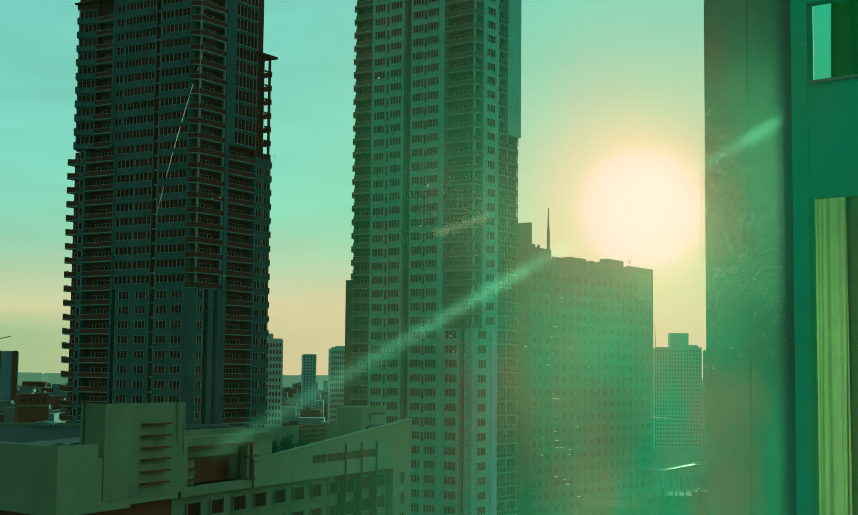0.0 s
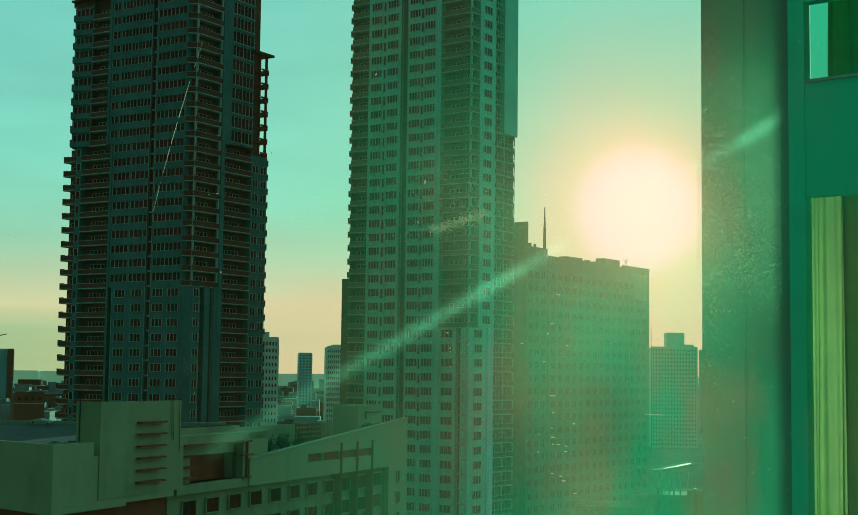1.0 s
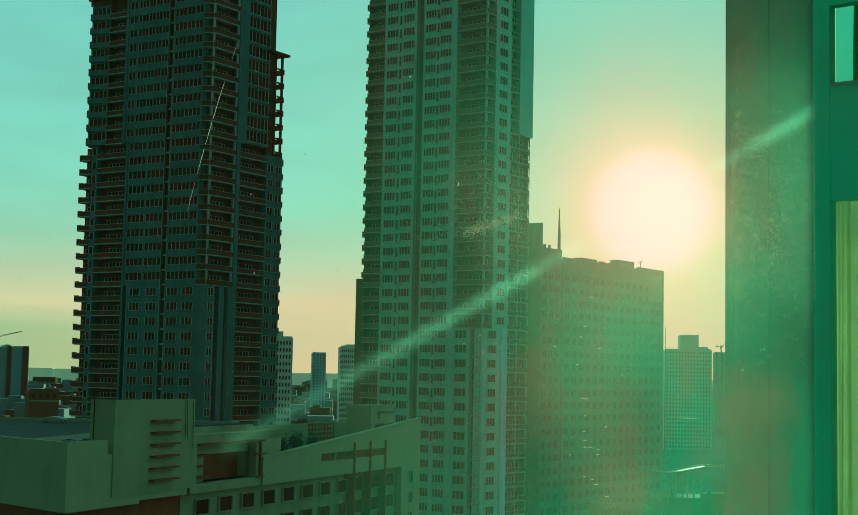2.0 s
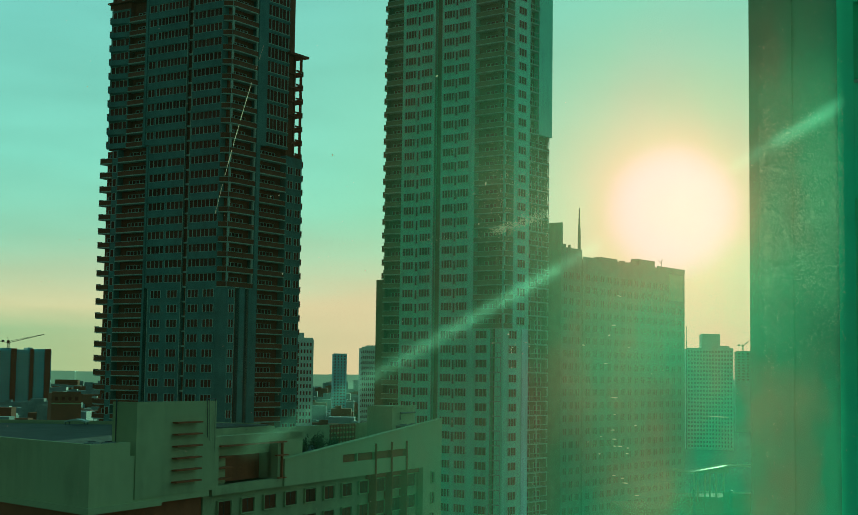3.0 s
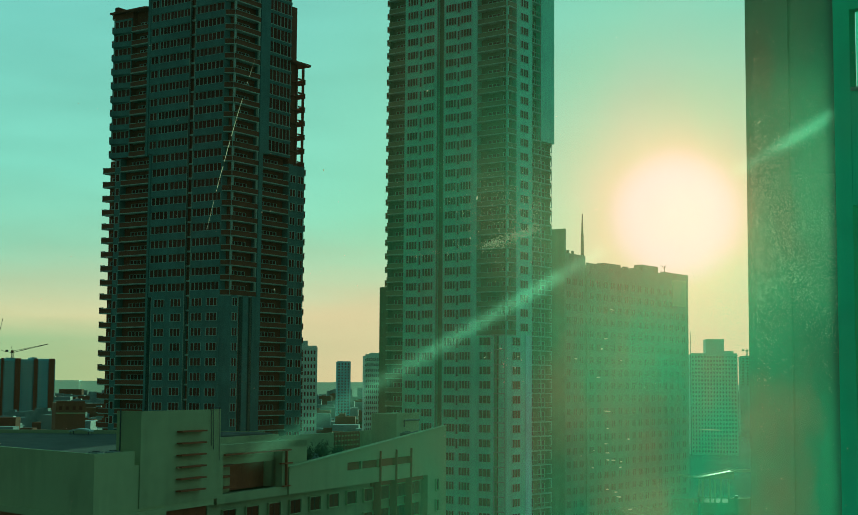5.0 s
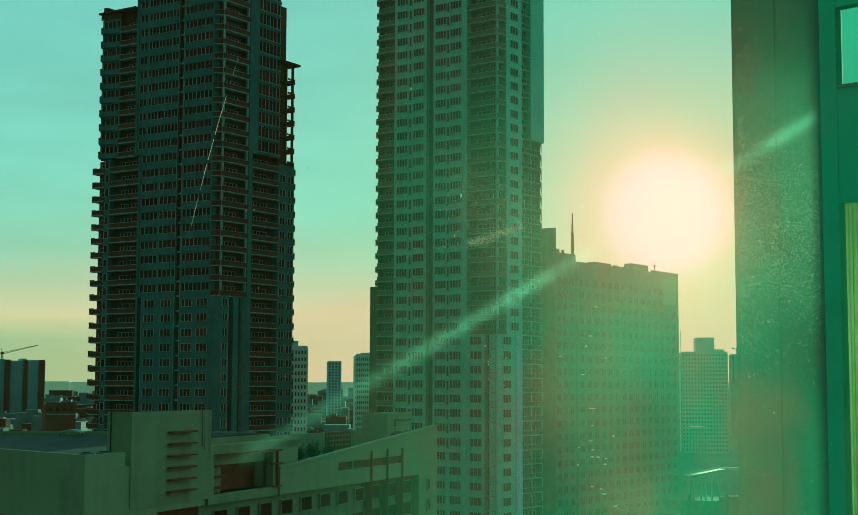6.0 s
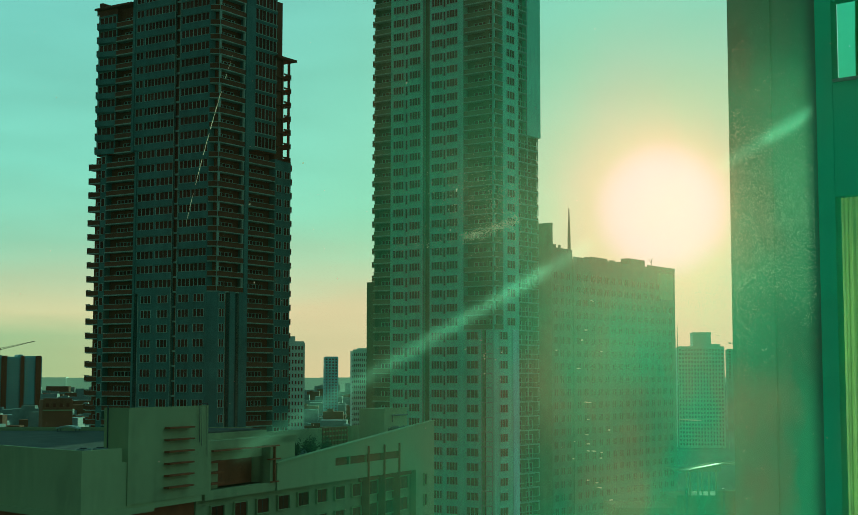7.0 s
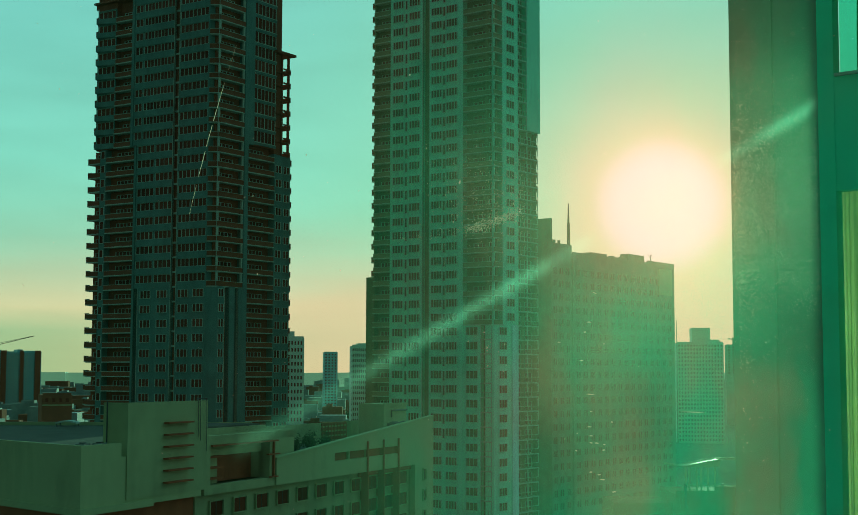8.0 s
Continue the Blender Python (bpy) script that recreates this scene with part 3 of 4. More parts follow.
    ("R", 19.2, 24.7, 0, SET - 1, "punch", (2, 2)),
]
t1 = tower("residential_tower", "dark blue-grey backlit residential tower with stacked balconies and strip windows",
           (-39.4, 283), [(2.2, 24.4, 2.2, 36.2, 0, SET - 1.2), (2.2, 20.4, 2.2, 23.6, SET - 1.2, TOP + 7), (2.2, 20.4, 23.6, 34.8, SET - 1.2, TOP - 3.4)], bays, (Z1, TOP), M_T1_WALL, M_T1_CORE, "twin towers", 56.0)
corner_balconies(t1, 1.9, 1.25, 9.2, MID, TOP + 5)
angled_parapets(t1, 29.4, 34.9, 0.9, SET + 0.3, TOP - 5, M_T1_WALL)
bm = bmesh.new()
prism(bm, [(0, 1.9), (1.25, 0), (1.25, 2.2), (2.2, 2.2), (2.2, 1.9)], 0, MID - 0.2)
part("cut_corner_wall", bm, M_T1_WALL, t1)
bm = bmesh.new()
box(bm, 1.6, 9.2, 1.6, 2.2, MID - 0.2, TOP + 6)
part("balcony_back_wall", bm, M_T1_CORE, t1)
side_balconies(t1, "L", 36.5, 0.6, 3.2, 45, SET, 1.3)
side_balconies(t1, "L", 35.0, 0.6, 3.2, SET + 1, TOP - 2, 1.2)
side_balconies(t1, "R", 24.7, 0.6, 3.2, 45, SET - 2, 1.2)

# open frame of the top storeys at its far end
bm = bmesh.new()
z = SET - 1
while z < 124:
    box(bm, 19.6, 24.6, 0.0, 7.0, z - 0.22, z)
    box(bm, 24.45, 24.6, 0.0, 7.0, z, z + 0.95)
    box(bm, 22.1, 24.45, 0.0, 0.1, z + 0.55, z + 0.95)
    z += FLOOR
for x, y in ((24.0, 0.2), (24.0, 4.0), (21.7, 0.2), (24.0, 6.6)):
    box(bm, x, x + 0.45, y, y + 0.45, SET - 1, 125)
box(bm, 19.0, 25.5, -0.8, 8.0, 125, 125.5)
box(bm, 19.6, 22.1, 0.5, 2.2, SET - 1, 124.9)
part("roof_terrace_frame", bm, M_T1_CORE, t1, "bare open concrete frame")
bm = bmesh.new()
box(bm, -0.7, 20.4, 24.4, 35.7, TOP - 3.2, TOP - 2.8)
box(bm, 0.0, 20.2, 33.8, 34.8, TOP - 2.7, TOP - 1.6)
box(bm, 19.7, 21.8, 0.4, 6.0, 125.5, TOP - 1.6)
part("roof_slab", bm, M_T1_CORE, t1)

Z2 = 22.0
MID2, TOP2 = Z2 + FLOOR * 14, Z2 + FLOOR * 41
bays = [
    ("L", 0.5, 8.0, MID2, TOP2, "balcony", (4,)), ("L", 0.0, 0.5, 0, MID2, "pier", ()),
    ("L", 8.0, 9.0, 0, TOP2, "pier", ()), ("L", 9.0, 17.2, 0, TOP2, "punch", (4, 4)),
    ("L", 17.2, 19.0, 0, TOP2, "groove", ()), ("L", 19.0, 28.2, 0, TOP2, "punch", (4, 4)),
    ("L", 28.2, 33.0, 0, TOP2, "balcony", (3,)),
    ("L", 0.5, 3.4, 0, MID2, "open", (2,)), ("L", 3.4, 8.0, 0, MID2, "punch", (3,)),
    ("R", 0.0, 6.9, 0, MID2, "punch", (3,)), ("R", 0.0, 3.4, MID2, TOP2, "balcony", (2,)), ("R", 9.3, 13.1, 0, MID2, "open", (2,)),
    ("R", 3.4, 9.6, MID2, TOP2, "punch", (3,)), ("R", 9.6, 13.1, MID2, TOP2, "open", (2,)),
    ("R", 13.1, 17.6, 0, MID2 + 43.4, "open", (2,)), ("R", 13.1, 18.6, MID2 + 43.4, TOP2, "pier", ()),
]
t2 = tower("residential_tower", "grey-green residential tower with window bands, backlit by a low sun",
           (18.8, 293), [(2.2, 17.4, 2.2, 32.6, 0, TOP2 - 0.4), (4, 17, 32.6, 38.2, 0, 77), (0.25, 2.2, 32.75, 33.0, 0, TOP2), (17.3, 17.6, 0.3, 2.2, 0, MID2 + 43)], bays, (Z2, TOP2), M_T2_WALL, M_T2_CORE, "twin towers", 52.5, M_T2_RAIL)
bm = bmesh.new()
box(bm, 6.9, 9.3, -0.2, 2.2, 0, MID2)
part("pale_pier", bm, M_PALE, t2, "pale sky-blue pier")
bm = bmesh.new()
box(bm, 0.05, 0.5, 0.05, 0.5, MID2, TOP2)
part("corner_column", bm, M_T2_WALL, t2)
for s_mid in (13.1, 23.6):
    k = 0
    while Z2 + FLOOR * k < TOP2 - 2:
        bm_z = Z2 + FLOOR * k
        if bm_z > 40:
            share("balcony_door", window_mesh(0.8, 2.1, 1), t2, face_pose("L", s_mid - 0.4, s_mid + 0.4, -0.12, bm_z + 0.35))
        k += 1
side_balconies(t2, "L", 33.0, 0.6, 2.4, 77, TOP2, 1.0)
side_balconies(t2, "R", 17.6, 0.6, 3.0, 40, MID2 + 43.4, 1.0)

# ---------------------------------------------------------------- the slab block behind, with its mast
t3 = thing("apartment_block", pose(40.2, 338, 0, 0, 0, 52.5), "hazy olive slab-shaped apartment block with stepped roof", "building")
bm = bmesh.new()
box(bm, 1.8, 57.0, 0, 20, 0, 84.4)
box(bm, -7.9, 1.8, 0.3, 18, 0, 86.6)
box(bm, -8.5, -7.9, 0, 14, 0, 92.4)
box(bm, 12, 20, 0.6, 3, 84.4, 85.6)
box(bm, 31.5, 40.5, 0.6, 3, 84.4, 86.6)
for x in (22.5, 23.6, 26, 27.4):
    box(bm, x, x + 0.9, 0.8, 1.6, 84.4, 85.3 + 0.3 * (x % 1.0))
box(bm, 41, 57.0, -0.1, 0.2, 84.4, 85.4)
box(bm, 1.8, 41, -0.1, 0.2, 84.4, 84.9)
for x in (-6.5, -5.2, -3.0):
    box(bm, x, x + 0.5, 1, 1.5, 86.6, 87.5)
part("wall", bm, M_T3, t3)
bm = bmesh.new()
box(bm, 47.5, 55.5, -0.15, 0.0, 76.5, 83.6)
part("sign_panel", bm, M_POD, t3, "blank pale panel high on the front")
for k in range(2, 21):
    for i in range(15):
        if k > 18 and i > 12:
            continue
        share("window", window_mesh(2.2, 1.7, 2, M_T3), t3, pose(3.0 + i * 3.55, -0.12, 16 + k * 3.15))
    for i in range(3):
        share("window", window_mesh(1.9, 1.7, 2, M_T3), t3, pose(-7.2 + i * 3.0, 0.18, 16 + k * 3.15))
bm = bmesh.new()
beam(bm, (1.5, 1, 86.6), (1.5, 1, 92), 0.42, 8, 0.34)
beam(bm, (1.5, 1, 92), (1.5, 1, 97), 0.28, 8, 0.12)
part("mast", bm, M_STEEL, t3, "thin steel mast")
bm = bmesh.new()
beam(bm, (45, 1, 84.4), (45, 1, 87.2), 0.09)
beam(bm, (45, 1, 86.2), (43.4, 1, 87.3), 0.06)
beam(bm, (45, 1, 86.4), (45.9, 1, 87.6), 0.06)
part("roof_antenna", bm, M_STEEL, t3)


# ---------------------------------------------------------------- the cream building in front
pod = thing("office_building", pose(-33.4, 144.4, 0, 0, 0, 66), "cream plaster building with square windows and a sloping parapet", "building")
KX, KY = 0.39, 0.921                     # direction of its slanting end wall
# corner block with its parapets
bm = bmesh.new()
prism(bm, [(0, 0), (23, 0), (23, 40), (KX * 60 + 4, KY * 60), (KX * 60, KY * 60)], 40.5, 45.9)
prism(bm, [(0, 0), (7, 0), (7, 0.45), (0.6, 0.45)], 45.9, 47.4)
prism(bm, [(0, 0), (0.6, 0.45), (KX * 60 + 0.5, KY * 60), (KX * 60, KY * 60)], 45.9, 47.4)
prism(bm, [(-0.35, -0.3), (12.8, -0.3), (12.8, 0.3), (KX * 60 - 0.35, KY * 60), (KX * 60 - 0.6, KY * 60)], 40.2, 40.9)
part("corner_block", bm, M_POD, pod)
bm = bmesh.new()
box(bm, 7.9, 24, -0.12, 3.1, 41.2, 51.5)
box(bm, 7.9, 24, -0.12, 0.1, 51.5, 51.7)
box(bm, 7.9, 8.1, 0.1, 3.1, 51.5, 51.7)
part("stair_block", bm, M_POD, pod)
# fins coloured dark to include the shade beneath them
bm = bmesh.new()
box(bm, 0, 5.2, -0.75, 0, -0.09, 0.09)
me = mesh_of("sun_fin", bm, M_POD_SHADE)
for k in range(6):
    share("sun_fin", me, pod, pose(14.8, -0.12, 49.3 - 1.34 * k))
# shade under the overhang is painted in as dark brown
bm = bmesh.new()
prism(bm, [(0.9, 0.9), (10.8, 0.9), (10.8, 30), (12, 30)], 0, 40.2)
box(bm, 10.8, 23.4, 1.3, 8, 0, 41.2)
part("undercroft", bm, M_POD_SHADE, pod, "recessed undercroft, shade painted dark brown")
# block with the deep framed niche
bm = bmesh.new()
box(bm, 24, 41.0, 0.2, 1.2, 46.35, 47.4)
box(bm, 24, 41.0, 0.2, 1.2, 40.4, 41.5)
box(bm, 24, 25.3, 0.2, 3.2, 41.5, 46.35)
box(bm, 39.6, 41.0, 0.2, 3.2, 41.5, 46.35)
box(bm, 24, 48.4, 1.2, 1.6, 46.35, 47.4)
box(bm, 39.6, 48.0, 1.2, 1.8, 40.4, 47.4)
box(bm, 24, 48.5, 1.1, 1.2, 47.25, 47.5)
part("niche_frame", bm, M_POD, pod)
bm = bmesh.new()
box(bm, 25.3, 39.6, 1.5, 1.9, 44.85, 46.35)
box(bm, 25.3, 28.9, 1.5, 3.0, 41.5, 44.85)
part("niche_lintel", bm, M_POD, pod, "set-back plaster lintel and pier inside the niche")
bm = bmesh.new()
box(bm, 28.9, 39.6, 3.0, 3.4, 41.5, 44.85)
part("niche_back", bm, M_POD_SHADE, pod, "back of the niche, shade painted brown")
# ledges in dark brown: the shade gaps below them are in the colour
bm = bmesh.new()
box(bm, 25.3, 29.0, 0.5, 1.5, -0.1, 0.1)
me = mesh_of("niche_ledge", bm, M_POD_SHADE)
for z in (42.2, 43.5, 44.8):
    share("niche_ledge", me, pod, pose(0, 0, z))
bm = bmesh.new()
box(bm, 25.3, 41.4, -0.15, 0.2, 46.1, 46.3)
box(bm, 38.8, 41.8, -0.15, 0.2, 44.4, 44.58)
box(bm, 39.5, 41.4, -0.15, 0.2, 41.5, 41.65)
box(bm, 40.3, 40.5, -0.1, 0.2, 41.5, 46.1)
part("niche_rail", bm, M_POD_SHADE, pod)
# sloping white band over the windows
bm = bmesh.new()
prism(bm, [(41.1, 0), (93.7, 0), (93.7, 0.7), (41.1, 0.7)], 43.7, [43.8, 47.9, 47.9, 43.8])
box(bm, 41.1, 57.8, 0, 0.7, 40.4, 43.7)
box(bm, 80.2, 93.7, 0, 0.7, 40.4, 43.7)
box(bm, 57.8, 80.2, 0, 0.7, 40.4, 42.55)
box(bm, 86.2, 93.7, 0, 0.9, 0, 40.4)
part("sloping_band", bm, M_POD, pod)
bm = bmesh.new()
lo, hi = 43.8, 47.9
y0, y1 = -0.12, 0.82
v = [bm.verts.new(p) for p in ((41.0, y0, lo), (93.8, y0, hi), (93.8, y1, hi), (41.0, y1, lo))]
w = [bm.verts.new(p.co + Vector((0, 0, 0.16))) for p in v]
bm.faces.new(v[::-1])
bm.faces.new(w)
for q in range(4):
    bm.faces.new((v[q], v[(q + 1) % 4], w[(q + 1) % 4], w[q]))
part("coping", bm, M_POD, pod)
bm = bmesh.new()
box(bm, 57.8, 80.2, 0.45, 0.7, 42.55, 43.7)
part("slot_glass", bm, M_POD_SHADE, pod, "dark strip window")
bm = bmesh.new()
for x in (62.4, 68.2, 74.2):
    box(bm, x, x + 0.35, 0.1, 0.45, 42.55, 43.7)
part("slot_mullion", bm, M_POD, pod)
bm = bmesh.new()
prism(bm, [(23.4, 1.1), (86.2, 1.1), (86.2, 30), (23.4, 30)], 0, 40.4)
box(bm, 86.2, 95, 0.9, 30, 0, 43)
part("window_wall", bm, M_POD, pod)


def office_window_mesh(w, h):
    """Dark window with a thin plaster surround and a mullion; the glass is a part."""
    pane_bm = bmesh.new()
    box(pane_bm, 0, w, -0.02, 0.06, 0, h)
    bm = bmesh.new()
    t = 0.12
    box(bm, -t, 0, -0.22, 0.06, -t, h + t, 0)
    box(bm, w, w + t, -0.22, 0.06, -t, h + t, 0)
    box(bm, 0, w, -0.22, 0.06, h, h + t, 0)
    box(bm, 0, w, -0.26, 0.06, -t, 0, 0)
    box(bm, w * 0.5 - 0.04, w * 0.5 + 0.04, -0.06, -0.02, 0, h, 1)
    return mesh_of("office_window", bm, M_POD, M_STEEL), mesh_of("pane", pane_bm, M_OFFICE_GLASS)


M_OFFICE_GLASS = dark_glass("brown_office_glass", (0.12, 0.022, 0.009), 0.5)
me = office_window_mesh(3.0, 1.75)
for z in (37.7, 34.3, 31.0):
    for i in range(8):
        share("office_window", me, pod, pose(26.5 + 5.5 * i, 1.03, z))
bm = bmesh.new()
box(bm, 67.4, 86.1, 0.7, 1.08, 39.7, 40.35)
part("grid_lintel", bm, M_POD_SHADE, pod)
for x in (68.4, 74.0, 79.5):
    bm = bmesh.new()
    box(bm, x - 0.12, x + 0.12, -0.25, 1.05, 26, 44.9)
    part("facade_fin", bm, M_POD_SHADE, pod, "dark upright fin on the facade")
me = office_window_mesh(3.4, 1.9)
for z in (37.6, 34.3, 31.0):
    for x in (70.3, 76.0, 81.6):
        share("office_window", me, pod, pose(x, 1.03, z))
me = office_window_mesh(1.0, 1.7)
for z in (37.8, 34.5, 31.2):
    share("office_window", me, pod, pose(89.3, -0.02, z))
# roof deck and what stands on it
bm = bmesh.new()
box(bm, 48.0, 95, 1.8, 30, 42.6, 43.1)
box(bm, 23.4, 48.0, 3.5, 30, 42.6, 43.1)
part("roof_deck", bm, M_ROOF, pod)
bm = bmesh.new()
box(bm, 48.0, 48.4, 1.8, 14, 43.1, 47.2)
box(bm, 48.4, 95, 13.6, 14, 43.1, 47.0)
box(bm, 23.4, 48.0, 5.6, 14, 43.1, 47.9)
part("roof_parapet", bm, M_POD, pod)
bm = bmesh.new()
box(bm, 24.5, 47.0, 6, 13.6, 47.9, 48.1)
part("flat_roof", bm, M_ROOF, pod)
bm = bmesh.new()
box(bm, 86, 95, 5.5, 10, 43.1, 50.0)
box(bm, 85.8, 95.2, 5.3, 5.5, 49.7, 50.1)
part("lift_house", bm, M_POD, pod)
bm = bmesh.new()
beam(bm, (88, 5.0, 48.9), (94, 5.0, 48.9), 0.16)
beam(bm, (88, 5.0, 48.9), (88, 5.0, 47.8), 0.12)
beam(bm, (94, 5.0, 48.9), (94, 5.5, 48.9), 0.12)
part("lift_house_pipe", bm, M_STEEL, pod, "dark pipe run along the lift house")


def air_conditioner(at):
    """Rooftop condenser: louvred casing on feet with a fan guard."""
    root = thing("air_conditioner", at, "grey rooftop air conditioner unit on short feet", "air conditioner", "rooftop units")
    bm = bmesh.new()
    box(bm, 0, 1.6, 0, 1.0, 0.2, 1.5)
    for k in range(6):
        box(bm, 0.1, 1.5, -0.04, 0, 0.35 + 0.18 * k, 0.45 + 0.18 * k)
    part("casing", bm, M_TIN, root)
    bm = bmesh.new()
    beam(bm, (0.8, 0.5, 1.5), (0.8, 0.5, 1.62), 0.42, 12)
    part("fan_guard", bm, M_STEEL, root)
    for x in (0.1, 1.3):
        bm = bmesh.new()
        box(bm, x, x + 0.2, 0.1, 0.9, 0, 0.2)
        part("foot", bm, M_STEEL, root)
    return root


P = pose(-33.4, 144.4, 0, 0, 0, 66)
ac = air_conditioner(P @ pose(52, 6.5, 43.1))
for x, y, r in ((54.5, 4.2, 0), (57, 3.2, 4), (59.6, 5.0, 0), (55.5, 7.5, 90), (62, 4.0, 0), (85, 3.6, 0)):
    copy_thing(ac, P @ pose(x, y + 3, 43.1, 0, 0, r))
for x, y in ((5.5, 1.6), (3.6, 2.4)):
    copy_thing(ac, P @ pose(x, y, 45.9, 0, 0, 12))


def shrub(at, h, w, label, seed):
    """Planter shrub: twigs and many small leaf blades."""
    rnd = random.Random(seed)
    root = thing("shrub", at, label, "shrub", "rooftop shrubs")
    bm = bmesh.new()
    tips = []
    for _ in range(9):
        tip = Vector((rnd.uniform(-w, w), rnd.uniform(-w * 0.5, w * 0.5), rnd.uniform(0.4, 1.0) * h))
        beam(bm, (0, 0, 0), tip, 0.05, 4, 0.02)
        tips.append(tip)
    part("twigs", bm, M_STEEL, root)
    bm = bmesh.new()
    for _ in range(260):
        c = rnd.choice(tips) * rnd.uniform(0.5, 1.1) + Vector((rnd.gauss(0, 0.25), rnd.gauss(0, 0.25), rnd.gauss(0, 0.2)))
        a = Vector((rnd.gauss(0, 1), rnd.gauss(0, 1), rnd.gauss(0, 1))).normalized() * 0.16
        b = a.orthogonal().normalized() * 0.09
        c.z = max(c.z, 0.1)
        bm.faces.new([bm.verts.new(c + v) for v in (a, b, -a, -b)])
    part("leaves", bm, M_LEAF, root)
    return root


pl = thing("roof_planter", P @ pose(49.2, 1.9, 42.6), "long brown masonry planter behind the parapet", "planter")
bm = bmesh.new()
box(bm, 0, 13, 0, 2.6, 0, 1.5)
box(bm, -0.1, 13.1, -0.1, 0.0, 1.3, 1.6)
part("box", bm, M_BRICK, pl)
for i in range(8):
    shrub(P @ pose(50 + i * 1.6, 2.6 + (i % 3) * 0.6, 44.1), 1.7 + 0.6 * (i % 2), 1.0, "dark green shrub on the roof deck", i)

# wide rear roof with its low kerb, and a small canopy on it
bm = bmesh.new()
edge = [P.inverted() @ Vector((x, y, 0)) for x, y in ((-46, 160), (-22, 205), (-27, 245), (-75, 245), (-112, 225), (-74, 188))]
prism(bm, [(v.x, v.y) for v in edge], 40, 45.7)
part("rear_roof", bm, M_ROOF, pod, "wide dark felt roof behind the corner block")
bm = bmesh.new()
far = [P.inverted() @ Vector((x, y, 0)) for x, y in ((-27, 245), (-27, 245.5), (-75, 245.5), (-75, 245))]
prism(bm, [(v.x, v.y) for v in far], 45.6, 46.3)
part("roof_kerb", bm, M_POD, pod)
can = thing("roof_canopy", pose(-59.6, 238, 45.7), "pale blue curved canopy on short posts on the roof", "canopy")
bm = bmesh.new()
n = 10
arc = [(3.6 * i / n, 0.75 + 0.35 * math.sin(math.pi * i / n)) for i in range(n + 1)]
for (xa, za), (xb, zb) in zip(arc, arc[1:]):
    q = [bm.verts.new(v) for v in ((xa, 0, za), (xb, 0, zb), (xb, 3, zb), (xa, 3, za), (xa, 0, za - 0.25), (xb, 0, zb - 0.25), (xb, 3, zb - 0.25), (xa, 3, za - 0.25))]
    for f in ((0, 1, 2, 3), (7, 6, 5, 4), (0, 4, 5, 1), (2, 6, 7, 3), (1, 5, 6, 2), (3, 7, 4, 0)):
        bm.faces.new([q[v] for v in f])
part("cover", bm, M_FRAME, can)
for x, y in ((0.15, 0.2), (3.3, 0.2), (0.15, 2.7), (3.3, 2.7)):
    bm = bmesh.new()
    box(bm, x, x + 0.12, y, y + 0.12, 0, 0.62)
    part("post", bm, M_STEEL, can)

# trellis screen
tr = thing("roof_trellis", P @ pose(63.5, 5, 43.1), "brown timber trellis screen on the roof deck", "trellis")
for i in range(9):
    bm = bmesh.new()
    box(bm, i * 1.0, i * 1.0 + 0.2, 0, 0.12, 0, 4.4)
    part("post", bm, M_BRICK, tr)
for z in (0.6, 1.3, 2.0, 2.7, 3.4, 4.1):
    bm = bmesh.new()
    box(bm, 0, 8.2, 0.12, 0.2, z, z + 0.45)
    part("rail", bm, M_BRICK, tr)

# water tanks near the parapet's high end
tank = thing("water_tank", P @ pose(87.6, 2.4, 43.1), "dark round rooftop water tank on a low stand", "water tank", "water tanks")
bm = bmesh.new()
beam(bm, (0, 0, 0.8), (0, 0, 3.9), 1.2, 16)
beam(bm, (0, 0, 3.9), (0, 0, 4.2), 1.2, 16, 0.4)
part("drum", bm, M_STEEL, tank)
bm = bmesh.new()
box(bm, -1.3, 1.3, -1.3, 1.3, 0, 0.8)
part("stand", bm, M_ROOF, tank)
copy_thing(tank, P @ pose(84.0, 2.6, 43.1))
copy_thing(tank, P @ pose(91.2, 2.3, 43.1))

# pipes on the stair block
pipe = thing("drain_pipe", P @ pose(7.5, 2.6, 45.9), "thin black drain pipe beside the stair block", "pipe")
bm = bmesh.new()
pts = [(0, 0, 0), (0.35, 0, 0.5), (0.4, 0, 1.2), (0.4, 0, 6.0)]
for p, q in zip(pts, pts[1:]):
    beam(bm, p, q, 0.09, 6)
part("tube", bm, M_STEEL, pipe)
br = thing("cable_bracket", P @ pose(21.4, -0.2, 51.7), "black steel bracket with hanging cables", "bracket")
bm = bmesh.new()
beam(bm, (0, 0, 0.25), (2.3, 0, 0.25), 0.07)
for x in (0.1, 2.2):
    beam(bm, (x, 0, 0), (x, 0, 0.25), 0.06)
part("bar", bm, M_STEEL, br)
bm = bmesh.new()
for x in (0.3, 0.7, 2.0):
    beam(bm, (x, -0.05, 0.25), (x + 0.25, -0.03, -4.0 - x), 0.035, 5)
part("cables", bm, M_STEEL, br)


# ---------------------------------------------------------------- farther buildings
def block(name, label, az_l, az_r, dist, top, depth, wall, rows=None, cols=None, extra=(), glass=None):
    """Far building seen between two bearings (tangents): wall, roof kerb, windows in rows."""
    x0, x1 = az_l * dist, az_r * dist
    w = x1 - x0
